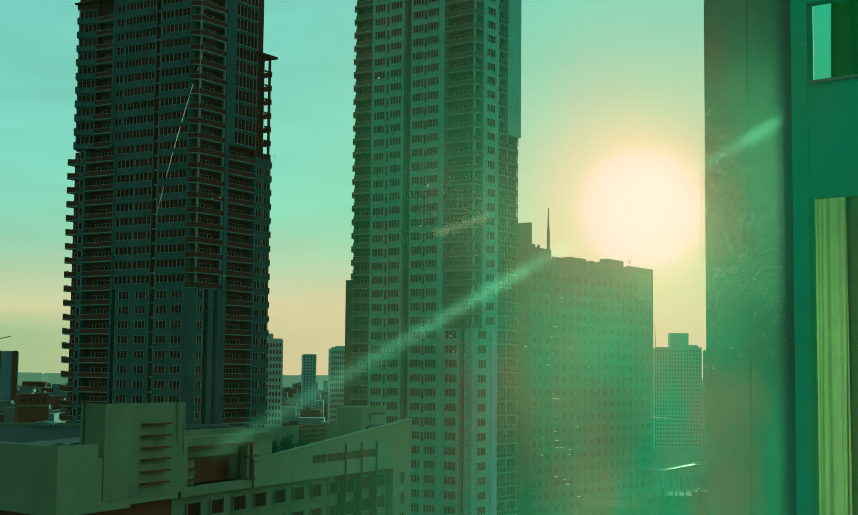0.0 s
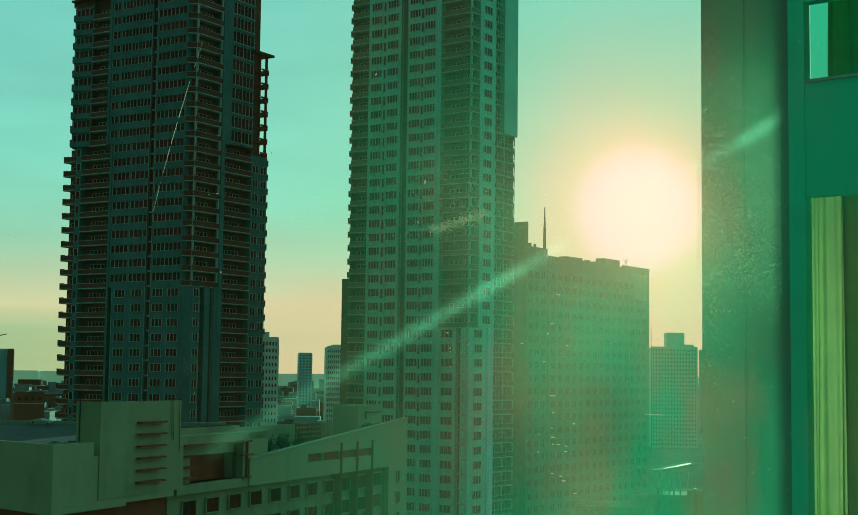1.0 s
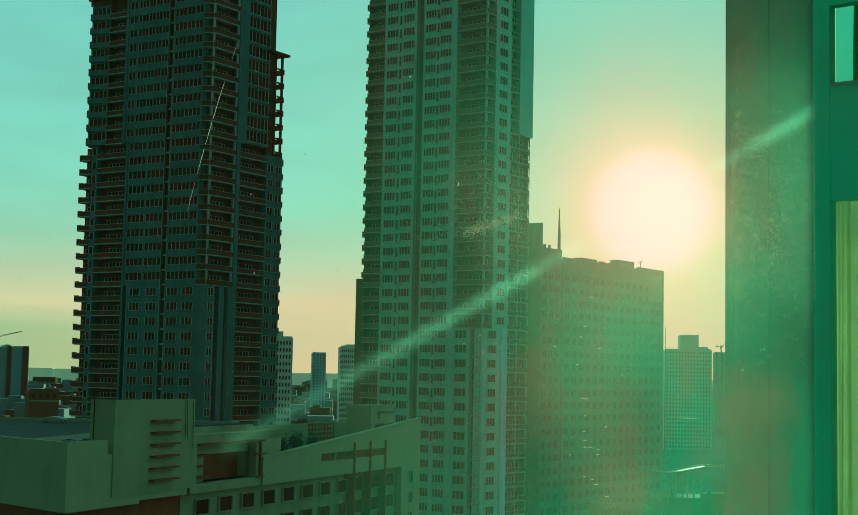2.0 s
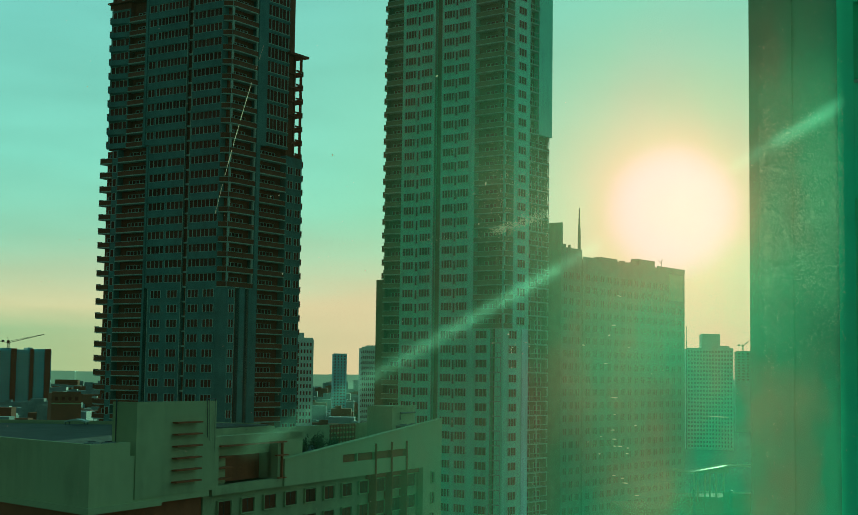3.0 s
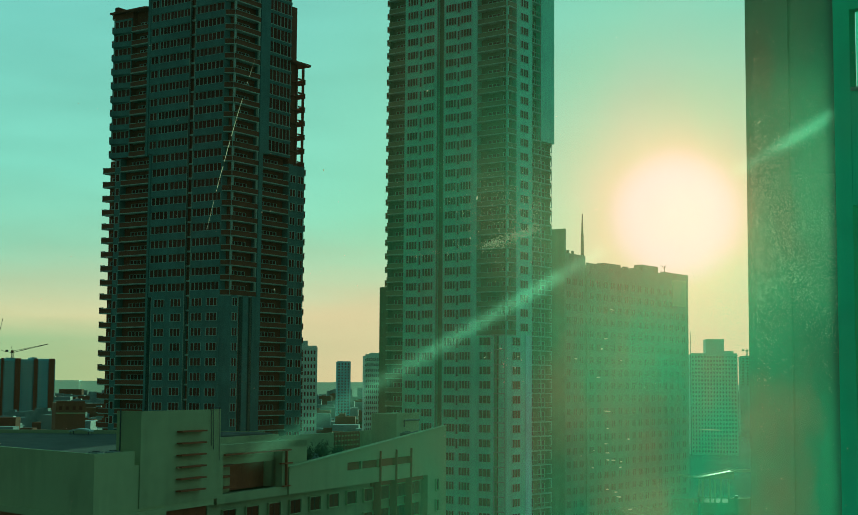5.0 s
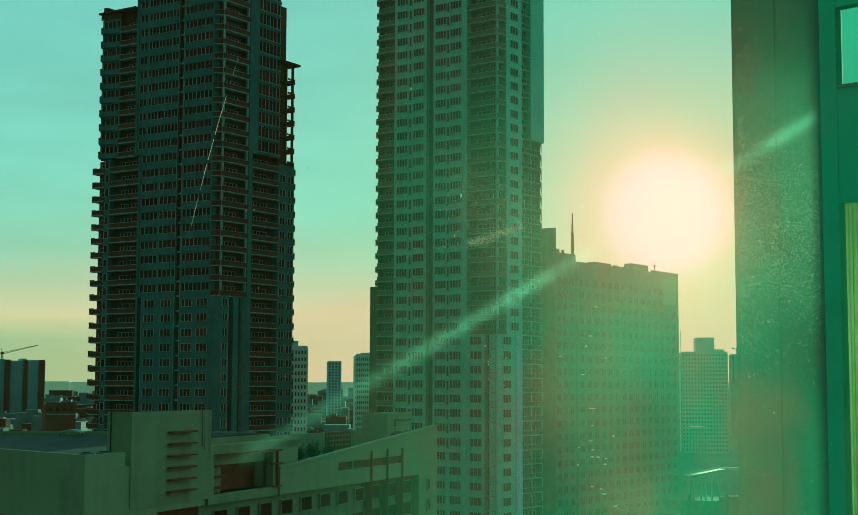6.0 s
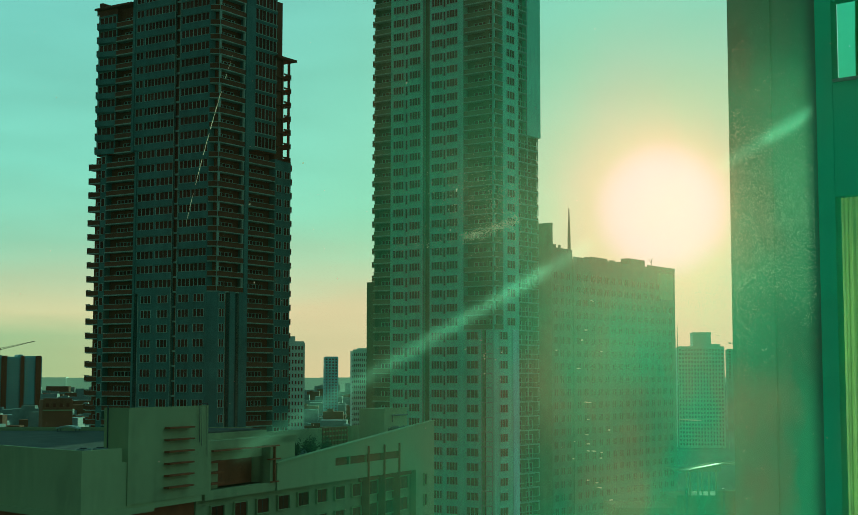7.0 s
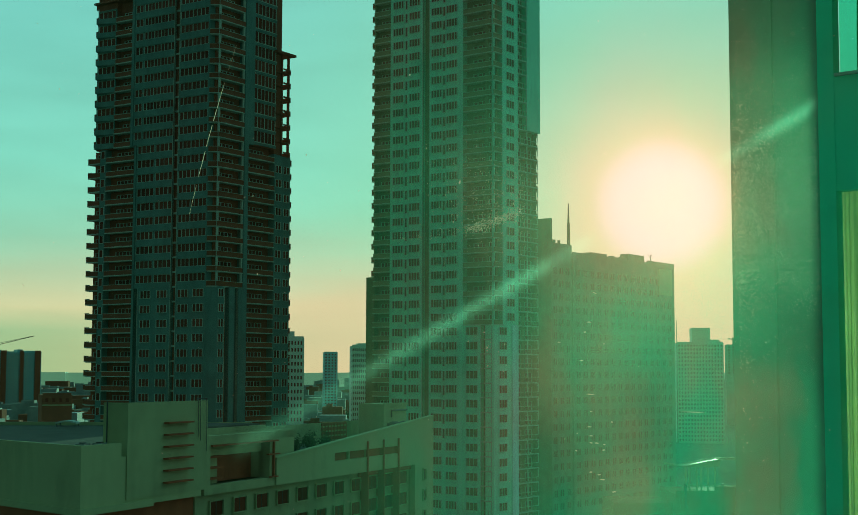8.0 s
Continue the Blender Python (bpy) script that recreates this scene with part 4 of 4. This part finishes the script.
    root = thing(name, pose(x0, dist, 0, 0, 0, 5 - math.degrees(math.atan((az_l + az_r) / 2))), label, "building")
    bm = bmesh.new()
    box(bm, 0, w, 0, depth, 0, top)
    box(bm, 0.3, w - 0.3, 0.3, 0.9, top, top + 0.8)
    for e in extra:
        box(bm, e[0] * w, e[1] * w, 0.8, depth - 0.8, top, top + e[2])
    part("wall", bm, wall, root)
    if rows:
        n = cols or max(3, int(w / 3.2))
        step = (w - 1.2) / n
        bm = bmesh.new()
        k = 0
        z = top - 3.0
        while z > top - rows * 3.1 and z > 2:
            for i in range(n):
                box(bm, 0.6 + i * step + step * 0.27, 0.6 + (i + 1) * step - step * 0.27, -0.12, 0.05, z, z + 1.6)
            box(bm, 0.0, 0.3, -0.4, 0.0, z, z + 1.0)
            z -= 3.1
        tagged(part("windows", bm, glass or M_GLASS, root), kind="stuff")
    return root


# cluster under construction with two cranes
cl = block("apartment_cluster", "tall blue-clad apartment slabs with cranes on the roof", -0.3069, -0.2626, 1700, 79.5, 50, M_CITY2, rows=27, cols=24,
           extra=((0.22, 0.36, 2.6), (0.62, 0.70, 3.4), (0.74, 0.98, 1.8)))
bm = bmesh.new()
for f0, f1 in ((0.14, 0.18), (0.36, 0.45), (0.66, 0.72), (0.90, 0.99)):
    box(bm, 75 * f0, 75 * f1, -2.2, -0.5, 0, 81.5)
part("pier", bm, M_T1_CORE, cl)
bm = bmesh.new()
for k in range(27):
    for f0, f1 in ((0.02, 0.13), (0.19, 0.35), (0.46, 0.65), (0.73, 0.78)):
        box(bm, 75 * f0, 75 * f1, -0.9, -0.3, 75.6 - 3.1 * k, 76.6 - 3.1 * k)
tagged(part("balcony_edges", bm, M_FRAME, cl, "pale balcony edges"), kind="stuff")


def tower_crane(at, jib, tilt, label):
    root = thing("tower_crane", at, label, "crane", "tower cranes")
    bm = bmesh.new()
    for dx, dy in ((-0.6, -0.6), (0.6, -0.6), (0.6, 0.6), (-0.6, 0.6)):
        beam(bm, (dx, dy, 0), (dx, dy, 5), 0.14, 4)
    for k in range(5):
        beam(bm, (-0.6, -0.6, k), (0.6, -0.6, k + 1), 0.09, 4)
        beam(bm, (0.6, -0.6, k), (-0.6, -0.6, k + 1), 0.09, 4)
    part("mast", bm, M_STEEL, root)
    bm = bmesh.new()
    ex, ez = jib * math.cos(radians(tilt)), jib * math.sin(radians(tilt))
    beam(bm, (0, 0, 5), (ex, 0, 5 + ez), 0.2, 4)
    beam(bm, (0, 0, 6.2), (ex, 0, 5.2 + ez), 0.14, 4)
    for k in range(10):
        beam(bm, (ex * k / 10, 0, 5 + ez * k / 10), (ex * (k + 0.5) / 10, 0, 6.1 + (ez - 0.9) * k / 10), 0.08, 4)
    part("jib", bm, M_STEEL, root)
    bm = bmesh.new()
    beam(bm, (0, 0, 5), (-ex * 0.2 - 3, 0, 6.5), 0.2, 4)
    box(bm, -5.2, -3.2, -0.8, 0.8, 5.6, 7.2)
    part("counter_jib", bm, M_STEEL, root)
    bm = bmesh.new()
    box(bm, -1.0, 1.0, -1.0, 1.0, 5.0, 6.8)
    part("cab", bm, M_BRICK, root)
    beam_top = bmesh.new()
    beam(beam_top, (0, 0, 6), (-1.0, 0, 9.6), 0.15, 4)
    part("tower_head", beam_top, M_STEEL, root)
    return root


tower_crane(pose(-0.3055 * 1710, 1710, 80.3) @ Matrix.Scale(1.6, 4), 27, 78, "luffing tower crane with a steep jib on a roof")
tower_crane(pose(-0.2925 * 1710, 1710, 80.3) @ Matrix.Scale(1.6, 4), 28, 14, "tower crane with a long low jib on a roof")
bb = block("brown_block", "low red-brown rendered building with a pale band below the roof", -0.2602, -0.2392, 600, 45.2, 20, M_BRICK, rows=1, cols=4)
bm = bmesh.new()
box(bm, 0.1, 12.5, -0.25, -0.02, 40.6, 41.1)
part("pale_band", bm, M_POD, bb)
block("apartment_block", "pale apartment tower with balconies down its side", -0.0903, -0.0728, 620, 70.5, 14, M_HAZE_PALED, rows=20, cols=7, extra=((0.1, 0.6, 3.0),))
block("office_tower", "distant plain office tower in haze", -0.0586, -0.0487, 1500, 77.0, 14, M_CITY2, rows=20, cols=4)
block("apartment_block", "distant pale apartment slab with ribbed front", -0.0385, -0.0240, 800, 70.5, 16, M_HAZE_PALED, rows=22, cols=9, extra=((0.3, 1.0, 1.6),))
block("residential_block", "pale stepped high-rise in haze with a lift house on the roof", 0.1968, 0.2301, 1100, 79.5, 26, M_HAZE_PALED, rows=25, cols=15,
      extra=((0.33, 0.72, 12.0), (0.72, 0.92, 2.6)))
far_mast = thing("antenna_mast", pose(0.1968 * 1090, 1090, 0), "slender antenna mast in haze", "mast")
bm = bmesh.new()
beam(bm, (0, 0, 0), (0, 0, 97), 0.5, 6, 0.2)
part("pole", bm, M_STEEL, far_mast)
block("apartment_block", "hazy high-rise beside the window wall edge", 0.2325, 0.2598, 1500, 86.0, 20, M_CITY, rows=10, cols=8)
tower_crane(pose(0.2376 * 1505, 1505, 86.8), 16, 40, "distant tower crane on a hazy high-rise")
block("apartment_block", "hazy block behind the slab building", 0.1905, 0.1968, 1300, 55.0, 20, M_CITY, rows=8, cols=4)

# rooftop pavilion with bright metal edges
pv = thing("roof_pavilion", pose(29.2, 150, 0, 0, 0, 0), "rooftop pavilion with a thin metal roof, posts and railing", "pavilion")
bm = bmesh.new()
box(bm, 0, 12, 0, 10, 0, 42.05)
box(bm, 4.2, 12, -0.3, 0, 38, 42.9)
box(bm, 0, 4.2, -0.3, 0, 38, 42.45)
box(bm, -6.5, -0.2, 1, 10, 0, 41.0)
part("building_base", bm, M_BRICK, pv)
bm = bmesh.new()
for y in (0.0, 3.0):
    beam(bm, (-0.6, y, 45.2), (1.0, y, 45.0), 0.1)
    beam(bm, (1.0, y, 45.0), (4.9, y, 45.75), 0.1)
    beam(bm, (4.9, y, 45.75), (8.5, y, 45.75), 0.07)
prism(bm, [(1.0, 0.1), (4.9, 0.1), (4.9, 3.0), (1.0, 3.0)], 44.95, [45.0, 45.75, 45.75, 45.0])
part("roof", bm, M_CHROME, pv, "bright galvanised roof sheet")
for x in (1.1, 1.5, 2.3, 2.8, 3.5, 4.3):
    bm = bmesh.new()
    beam(bm, (x, 0, 40.2), (x, 0, 45.1), 0.1, 6)
    part("post", bm, M_CHROME, pv)
for z in (43.0, 42.2, 41.3):
    bm = bmesh.new()
    beam(bm, (0.8, -0.2, z), (9.5, -0.2, z), 0.05, 6)
    part("railing_bar", bm, M_CHROME, pv)
for x in (0.9, 4.9, 8.8):
    bm = bmesh.new()
    box(bm, x, x + 0.3, -0.3, 0.0, 40.2, 43.2)
    part("railing_post", bm, M_STEEL, pv)

# low city to the horizon: too many to count
rnd = random.Random(7)
bm_a, bm_b, bm_c = bmesh.new(), bmesh.new(), bmesh.new()


def rough_block(bm, x, y, w, d, h):
    box(bm, x, x + w, y, y + d, 0, h)
    if rnd.random() < 0.6:
        box(bm, x + w * 0.2, x + w * 0.5, y + 1, y + d * 0.5, h, h + rnd.uniform(1, 3))
    k = 0
    while k < min(6, h / 3.2 - 1):
        box(bm, x + w * 0.06, x + w * 0.94, y - 0.12, y, 1.2 + k * 3.2, 2.7 + k * 3.2)
        k += 1


for i in range(2600):
    y = 330 * math.exp(rnd.random() * 2.62)
    t = rnd.uniform(-0.42, 0.42)
    x = t * y
    h = rnd.choice((6, 8, 9, 12, 15, 20)) * rnd.uniform(0.8, 1.3)
    if y > 2500:
        h *= rnd.choice((1.0, 1.3, 1.9))
    w, d = rnd.uniform(10, 30) * (1 + y / 3000), rnd.uniform(10, 24)
    if -75 < x < 70 and y < 420 or (t > 0.13 and y < 1700):
        continue
    rough_block(rnd.choice((bm_a, bm_a, bm_a, bm_b, bm_c)), x, y, w, d, h)
for name, bm, m in (("city_block", bm_a, M_CITY), ("tin_roofed_city_block", bm_b, M_TIN), ("brown_city_block", bm_c, M_BRICK)):
    ob = part(name, bm, m, None)
    tagged(ob, "low hazy city buildings packed to the horizon", "city", kind="stuff")
bm = bmesh.new()
for i in range(2600):
    y = 300 * math.exp(rnd.random() * 2.2)
    x = rnd.uniform(-0.42, 0.42) * y
    if -80 < x < 75 and y < 430 or (x > 0.13 * y and y < 1700):
        continue
    c = Vector((x, y, rnd.uniform(3, 8)))
    r = rnd.uniform(2, 5)
    for k in range(5):
        o = c + Vector((rnd.gauss(0, r), rnd.gauss(0, r), rnd.gauss(0, 1.2)))
        ring = [o + Vector((rnd.uniform(0.6, 1.3) * r * 0.6 * math.cos(q), rnd.uniform(0.6, 1.3) * r * 0.6 * math.sin(q), rnd.uniform(-0.8, 0.8))) for q in (0, 1.25, 2.5, 3.8, 5.0)]
        tip, low = bm.verts.new(o + Vector((0, 0, r * 0.6))), bm.verts.new((o.x, o.y, max(0, o.z - r)))
        rv = [bm.verts.new(v) for v in ring]
        for j in range(5):
            bm.faces.new((rv[j], rv[(j + 1) % 5], tip))
            bm.faces.new((rv[(j + 1) % 5], rv[j], low))
ob = part("city_trees", bm, M_LEAF, None)
tagged(ob, "dark trees scattered between the low city roofs", "trees", kind="stuff")
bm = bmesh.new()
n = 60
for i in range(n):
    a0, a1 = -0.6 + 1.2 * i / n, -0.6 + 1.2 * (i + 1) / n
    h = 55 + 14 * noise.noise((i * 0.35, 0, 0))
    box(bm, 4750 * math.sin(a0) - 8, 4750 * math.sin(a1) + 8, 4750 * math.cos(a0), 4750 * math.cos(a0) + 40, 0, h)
ob = part("backdrop", bm, M_HAZE_GLOW, None)
tagged(ob, "far low shore and skyline at the horizon, glowing for haze", "skyline", kind="structure")

# ---------------------------------------------------------------- the window, the room and the wing beside it
W_Y = 0.80
bm = bmesh.new()
box(bm, -1.2, 0.42, W_Y, W_Y + 0.006, EYE - 0.9, EYE + 1.1)
bm.faces.ensure_lookup_table()
for f in bm.faces:
    f.material_index = 1
    if f.calc_center_median().y > W_Y + 0.005:
        f.material_index = 0
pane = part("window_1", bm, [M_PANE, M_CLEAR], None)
tagged(pane, "green tinted window pane, dusty and scratched", "window", kind="structure")
bm = bmesh.new()
for b in ((-1.28, -1.2, EYE - 0.98, EYE + 1.18), (0.42, 0.47, EYE - 0.98, EYE + 1.18)):
    box(bm, b[0], b[1], W_Y - 0.03, W_Y + 0.03, b[2], b[3])
for b in ((EYE - 0.98, EYE - 0.9), (EYE + 1.1, EYE + 1.18)):
    box(bm, -1.2, 0.42, W_Y - 0.03, W_Y + 0.03, *b)
part("window_frame", bm, M_ALU, pane)
FZ, CZ = EYE - 1.5, EYE + 1.25
for name, b in (("wall_front", ((-2.6, -1.28, FZ, CZ), (0.47, 2.0, FZ, CZ), (-1.28, 0.47, FZ, EYE - 0.98), (-1.28, 0.47, EYE + 1.18, CZ))),):
    bm = bmesh.new()
    for x0, x1, z0, z1 in b:
        box(bm, x0, x1, W_Y - 0.05, W_Y + 0.08, z0, z1)
    tagged(part(name, bm, M_ROOM, None), "off-white room wall round the window", "wall", kind="structure")
for name, b in (("wall_back", (-2.6, 2.0, -3.35, -3.2, FZ, CZ)), ("wall_left", (-2.75, -2.6, -3.35, W_Y + 0.08, FZ, CZ)), ("wall_right", (2.0, 2.15, -3.35, W_Y + 0.08, FZ, CZ)),
                ("floor", (-2.75, 2.15, -3.35, W_Y + 0.08, FZ - 0.25, FZ)), ("ceiling", (-2.75, 2.15, -3.35, W_Y + 0.08, CZ, CZ + 0.25))):
    bm = bmesh.new()
    box(bm, *b)
    tagged(part(name, bm, M_ROOM, None), "plain off-white painted room surface", name.split("_")[0], kind="structure")
bm = bmesh.new()
box(bm, -3.5, 3.5, -12, W_Y + 0.08, 0, FZ - 0.25)
tagged(part("wall_below", bm, M_T3, None), "plain storeys of the building below the room", "wall", kind="structure")

bm = bmesh.new()
box(bm, 0.42, 3.5, W_Y + 0.08, 1.95, 0, EYE - 3)
box(bm, 0.42, 3.5, W_Y + 0.08, 1.95, EYE + 3, EYE + 3.3)
box(bm, 0.88, 0.96, W_Y + 0.08, 1.40, EYE - 3, EYE + 3)
tagged(part("wall_bay", bm, M_T3, None), "plain concrete base and head of the wing", "wall", kind="structure")
# wing wall outside, standing askew to the window, with a glazed opening
WING = pose(0.428, 1.76, EYE, 0, 0, -41)
wing = new("wall_wing")
tagged(wing, "brown-grey clad wing wall outside the window", "wall", kind="structure")
wing.matrix_basis = WING
bm = bmesh.new()
box(bm, 0, 0.059, 0, 0.05, -3, 3)
box(bm, 0.063, 0.122, 0, 0.012, -3, 3)
box(bm, 0.059, 0.063, 0.004, 0.046, -3, 3)
part("cladding_panel", bm, M_WING, wing)
bm = bmesh.new()
box(bm, 0.122, 0.143, -0.004, 0.014, -3, 3)
box(bm, 0.143, 0.55, -0.003, 0.014, 0.223, 0.366)
box(bm, 0.143, 0.55, -0.003, 0.014, 0.466, 0.70)
box(bm, 0.55, 0.60, -0.004, 0.058, -3, 3)
part("side_window_frame", bm, M_ALU, wing, "green enamelled window frame")
bm = bmesh.new()
box(bm, 0.145, 0.54, -0.008, -0.003, 0.364, 0.3675)
part("sill", bm, M_TIN, wing, "bright metal sill edge")
bm = bmesh.new()
box(bm, 0.143, 0.55, 0.016, 0.020, 0.366, 0.62)
part("upper_side_pane", bm, M_GREEN, wing, "green side glass")
bm = bmesh.new()
box(bm, 0.143, 0.55, 0.016, 0.020, -3, 0.223)
part("lower_side_pane", bm, M_CLEAR, wing)
bm = bmesh.new()
box(bm, 0.123, 0.6, 0.7, 0.75, -3, 0.25)
box(bm, 0.60, 0.65, 0.058, 0.75, -3, 3)
part("inner_wall", bm, M_WING, wing)


def curtain(name, y0, y1, z0, z1, mat, label, seed, folds):
    """Hanging cloth with uneven folds."""
    rnd = random.Random(seed)
    bm = bmesh.new()
    n = folds * 8
    phases = [rnd.uniform(0, 6.28) for _ in range(3)]
    rows = []
    for j in range(9):
        v = j / 8
        row = []
        for i in range(n + 1):
            u = i / n
            amp = 0.002 + 0.003 * v
            w = u + 0.06 * math.sin(u * 9.0 + phases[2]) + 0.01 * math.sin(v * 3.0 + phases[1])
            d = amp * (math.sin(w * folds * 6.28 + phases[0]) + 0.6 * math.sin(w * folds * 3.9 + phases[1] + v * 1.3) + 0.3 * math.sin(w * folds * 17.0 + phases[2]))
            row.append(bm.verts.new((y0 + (y1 - y0) * u + 0.002 * math.sin(v * 5 + u * 9), 0.036 + d, z1 + (z0 - z1) * v)))
        rows.append(row)
    for a, b in zip(rows, rows[1:]):
        for i in range(n):
            bm.faces.new((a[i], a[i + 1], b[i + 1], b[i]))
    bmesh.ops.solidify(bm, geom=bm.faces[:], thickness=0.0012)
    ob = part(name, bm, mat, None, at=WING)
    for p in ob.data.polygons:
        p.use_smooth = True
    return tagged(ob, label, "curtain")


curtain("curtain", 0.130, 0.176, -1.2, 0.238, M_SHEER, "pale green sheer curtain hanging in narrow folds", 1, 5)
curtain("curtain", 0.156, 0.30, 0.35, 0.66, M_CURTAIN_DARK, "dark green curtain drawn half across the side window", 2, 6)
curtain("curtain", 0.174, 0.50, -1.2, 0.238, M_CURTAIN_DARK, "dark green curtain beside the sheer one", 3, 9)

# dirt on the glass: specks, flecks and a long scratch
rnd = random.Random(3)
bm = bmesh.new()


def speck(x, z, r, stretch=1.0, turn=0.0):
    vs = []
    for k in range(6):
        q = k * math.tau / 6
        a, b = r * stretch * math.cos(q) * rnd.uniform(0.7, 1.2), r * math.sin(q) * rnd.uniform(0.7, 1.2)
        vs.append(bm.verts.new((x + a * math.cos(turn) - b * math.sin(turn), W_Y - 0.0006, z + a * math.sin(turn) + b * math.cos(turn))))
    bm.faces.new(vs)


for _ in range(150):
    speck(rnd.uniform(-0.24, 0.30), EYE + rnd.uniform(-0.10, 0.25), rnd.uniform(0.00007, 0.00022), rnd.uniform(1, 2.5), rnd.uniform(0, 3))
for _ in range(3600):
    speck(0.203 + 0.043 * rnd.random() ** 1.3, EYE + rnd.gauss(0.092, 0.05), rnd.uniform(0.00007, 0.00021), rnd.uniform(1, 2))
for _ in range(9500):
    speck(0.2 + 0.05 * rnd.random(), EYE + rnd.gauss(0.1, 0.034), rnd.uniform(0.00009, 0.0002), rnd.uniform(1, 1.6), rnd.uniform(0, 3))
for _ in range(1000):
    speck(0.2 + 0.05 * rnd.random(), EYE + rnd.uniform(-0.1, 0.25), rnd.uniform(0.00006, 0.00014), rnd.uniform(1, 1.8), rnd.uniform(0, 3))
for _ in range(1500):
    speck(0.078 - abs(rnd.gauss(0, 0.024)), EYE + rnd.gauss(0.1, 0.015), rnd.uniform(0.00005, 0.00012), rnd.uniform(1, 2.5), rnd.uniform(0.4, 1.2))
for _ in range(1100):
    u = rnd.random()
    speck(0.044 + 0.032 * u + rnd.gauss(0, 0.0015), EYE + 0.083 + 0.011 * u + rnd.gauss(0, 0.0016), rnd.uniform(0.00006, 0.00018), rnd.uniform(1, 2.2), rnd.uniform(0, 0.8))
for _ in range(220):
    u = rnd.random()
    speck(0.06 * u, EYE + 0.077 + 0.008 * u + rnd.gauss(0, 0.002), rnd.uniform(0.00005, 0.00013), rnd.uniform(1, 2.2), rnd.uniform(0, 0.8))
for _ in range(300):
    speck(0.075 - abs(rnd.gauss(0, 0.03)), EYE + rnd.gauss(0.105, 0.016), rnd.uniform(0.00005, 0.00015), rnd.uniform(1, 2.5), rnd.uniform(0.4, 1.2))
tagged(part("dust_specks", bm, M_DUST, None), "pale dust specks on the window glass", "dust", kind="stuff")


# larger flecks: place on the glass, size, stretch and slant
bm = bmesh.new()
for fx, fz, r, stretch, turn in (
        (-0.0849, 0.1020, 0.0002, 3, 0),
        (-0.0802, 0.1027, 0.0003, 2.4, 0.2),
        (-0.0770, 0.0570, 0.0004, 1.5, 1.57),
        (-0.0494, 0.1270, 0.0004, 1.8, 1.5),
        (0.0402, 0.1115, 0.0005, 2.4, 1.3),
        (0.0364, 0.0878, 0.0004, 1.8, 1.5),
        (0.0453, 0.0187, 0.0003, 2.2, 0.7),
        (0.0542, 0.0238, 0.0004, 2, 0.2),
        (0.0627, 0.0127, 0.0003, 1.6, 0.9),
        (0.1280, -0.0276, 0.0005, 1.6, 0),
        (0.1160, -0.0117, 0.0003, 8, -0.06),
        (0.1160, -0.0215, 0.0003, 3, 0),
        (0.1160, -0.0355, 0.0003, 5, 0),
        (0.1762, -0.0219, 0.0003, 24, -0.04),
        (0.1207, -0.0577, 0.0003, 4, 0),
        (0.1128, 0.0241, 0.0005, 1.6, 0.4),
        (0.1185, 0.0469, 0.0003, 5, -0.3),
        (0.0108, 0.1746, 0.0004, 2, 0.9),
):
    speck(fx, EYE + fz, r, stretch, turn)
for _ in range(13):
    speck(rnd.gauss(0.058, 0.006), EYE + rnd.gauss(0.018, 0.006), rnd.uniform(0.00015, 0.00035), rnd.uniform(1, 2.5), rnd.uniform(0, 1.2))
for _ in range(14):
    speck(rnd.gauss(0.116, 0.008), EYE + rnd.uniform(-0.07, 0.03), rnd.uniform(0.0002, 0.0004), rnd.uniform(2, 5), rnd.uniform(-0.1, 0.1))
tagged(part("dirt_flecks", bm, M_DUST, None), "larger dirt flecks stuck on the window glass", "dirt", kind="stuff")
bm = bmesh.new()
pts = []
for i in range(41):
    u = i / 40
    pts.append((-0.0909 - 0.0304 * u + 0.0044 * u * u, EYE + 0.192 - 0.1008 * u, 0.00005 + 0.00011 * math.sin(math.pi * u) * rnd.uniform(0.4, 1.2)))
for (x0, z0, r0), (x1, z1, r1) in zip(pts, pts[1:]):
    if rnd.random() < 0.8:
        bm.faces.new([bm.verts.new(v) for v in ((x0 - r0, W_Y - 0.0006, z0), (x0 + r0, W_Y - 0.0006, z0), (x1 + r1, W_Y - 0.0006, z1), (x1 - r1, W_Y - 0.0006, z1))])
tagged(part("glass_scratch", bm, M_DUST, None), "long pale scratch across the window glass", "scratch")
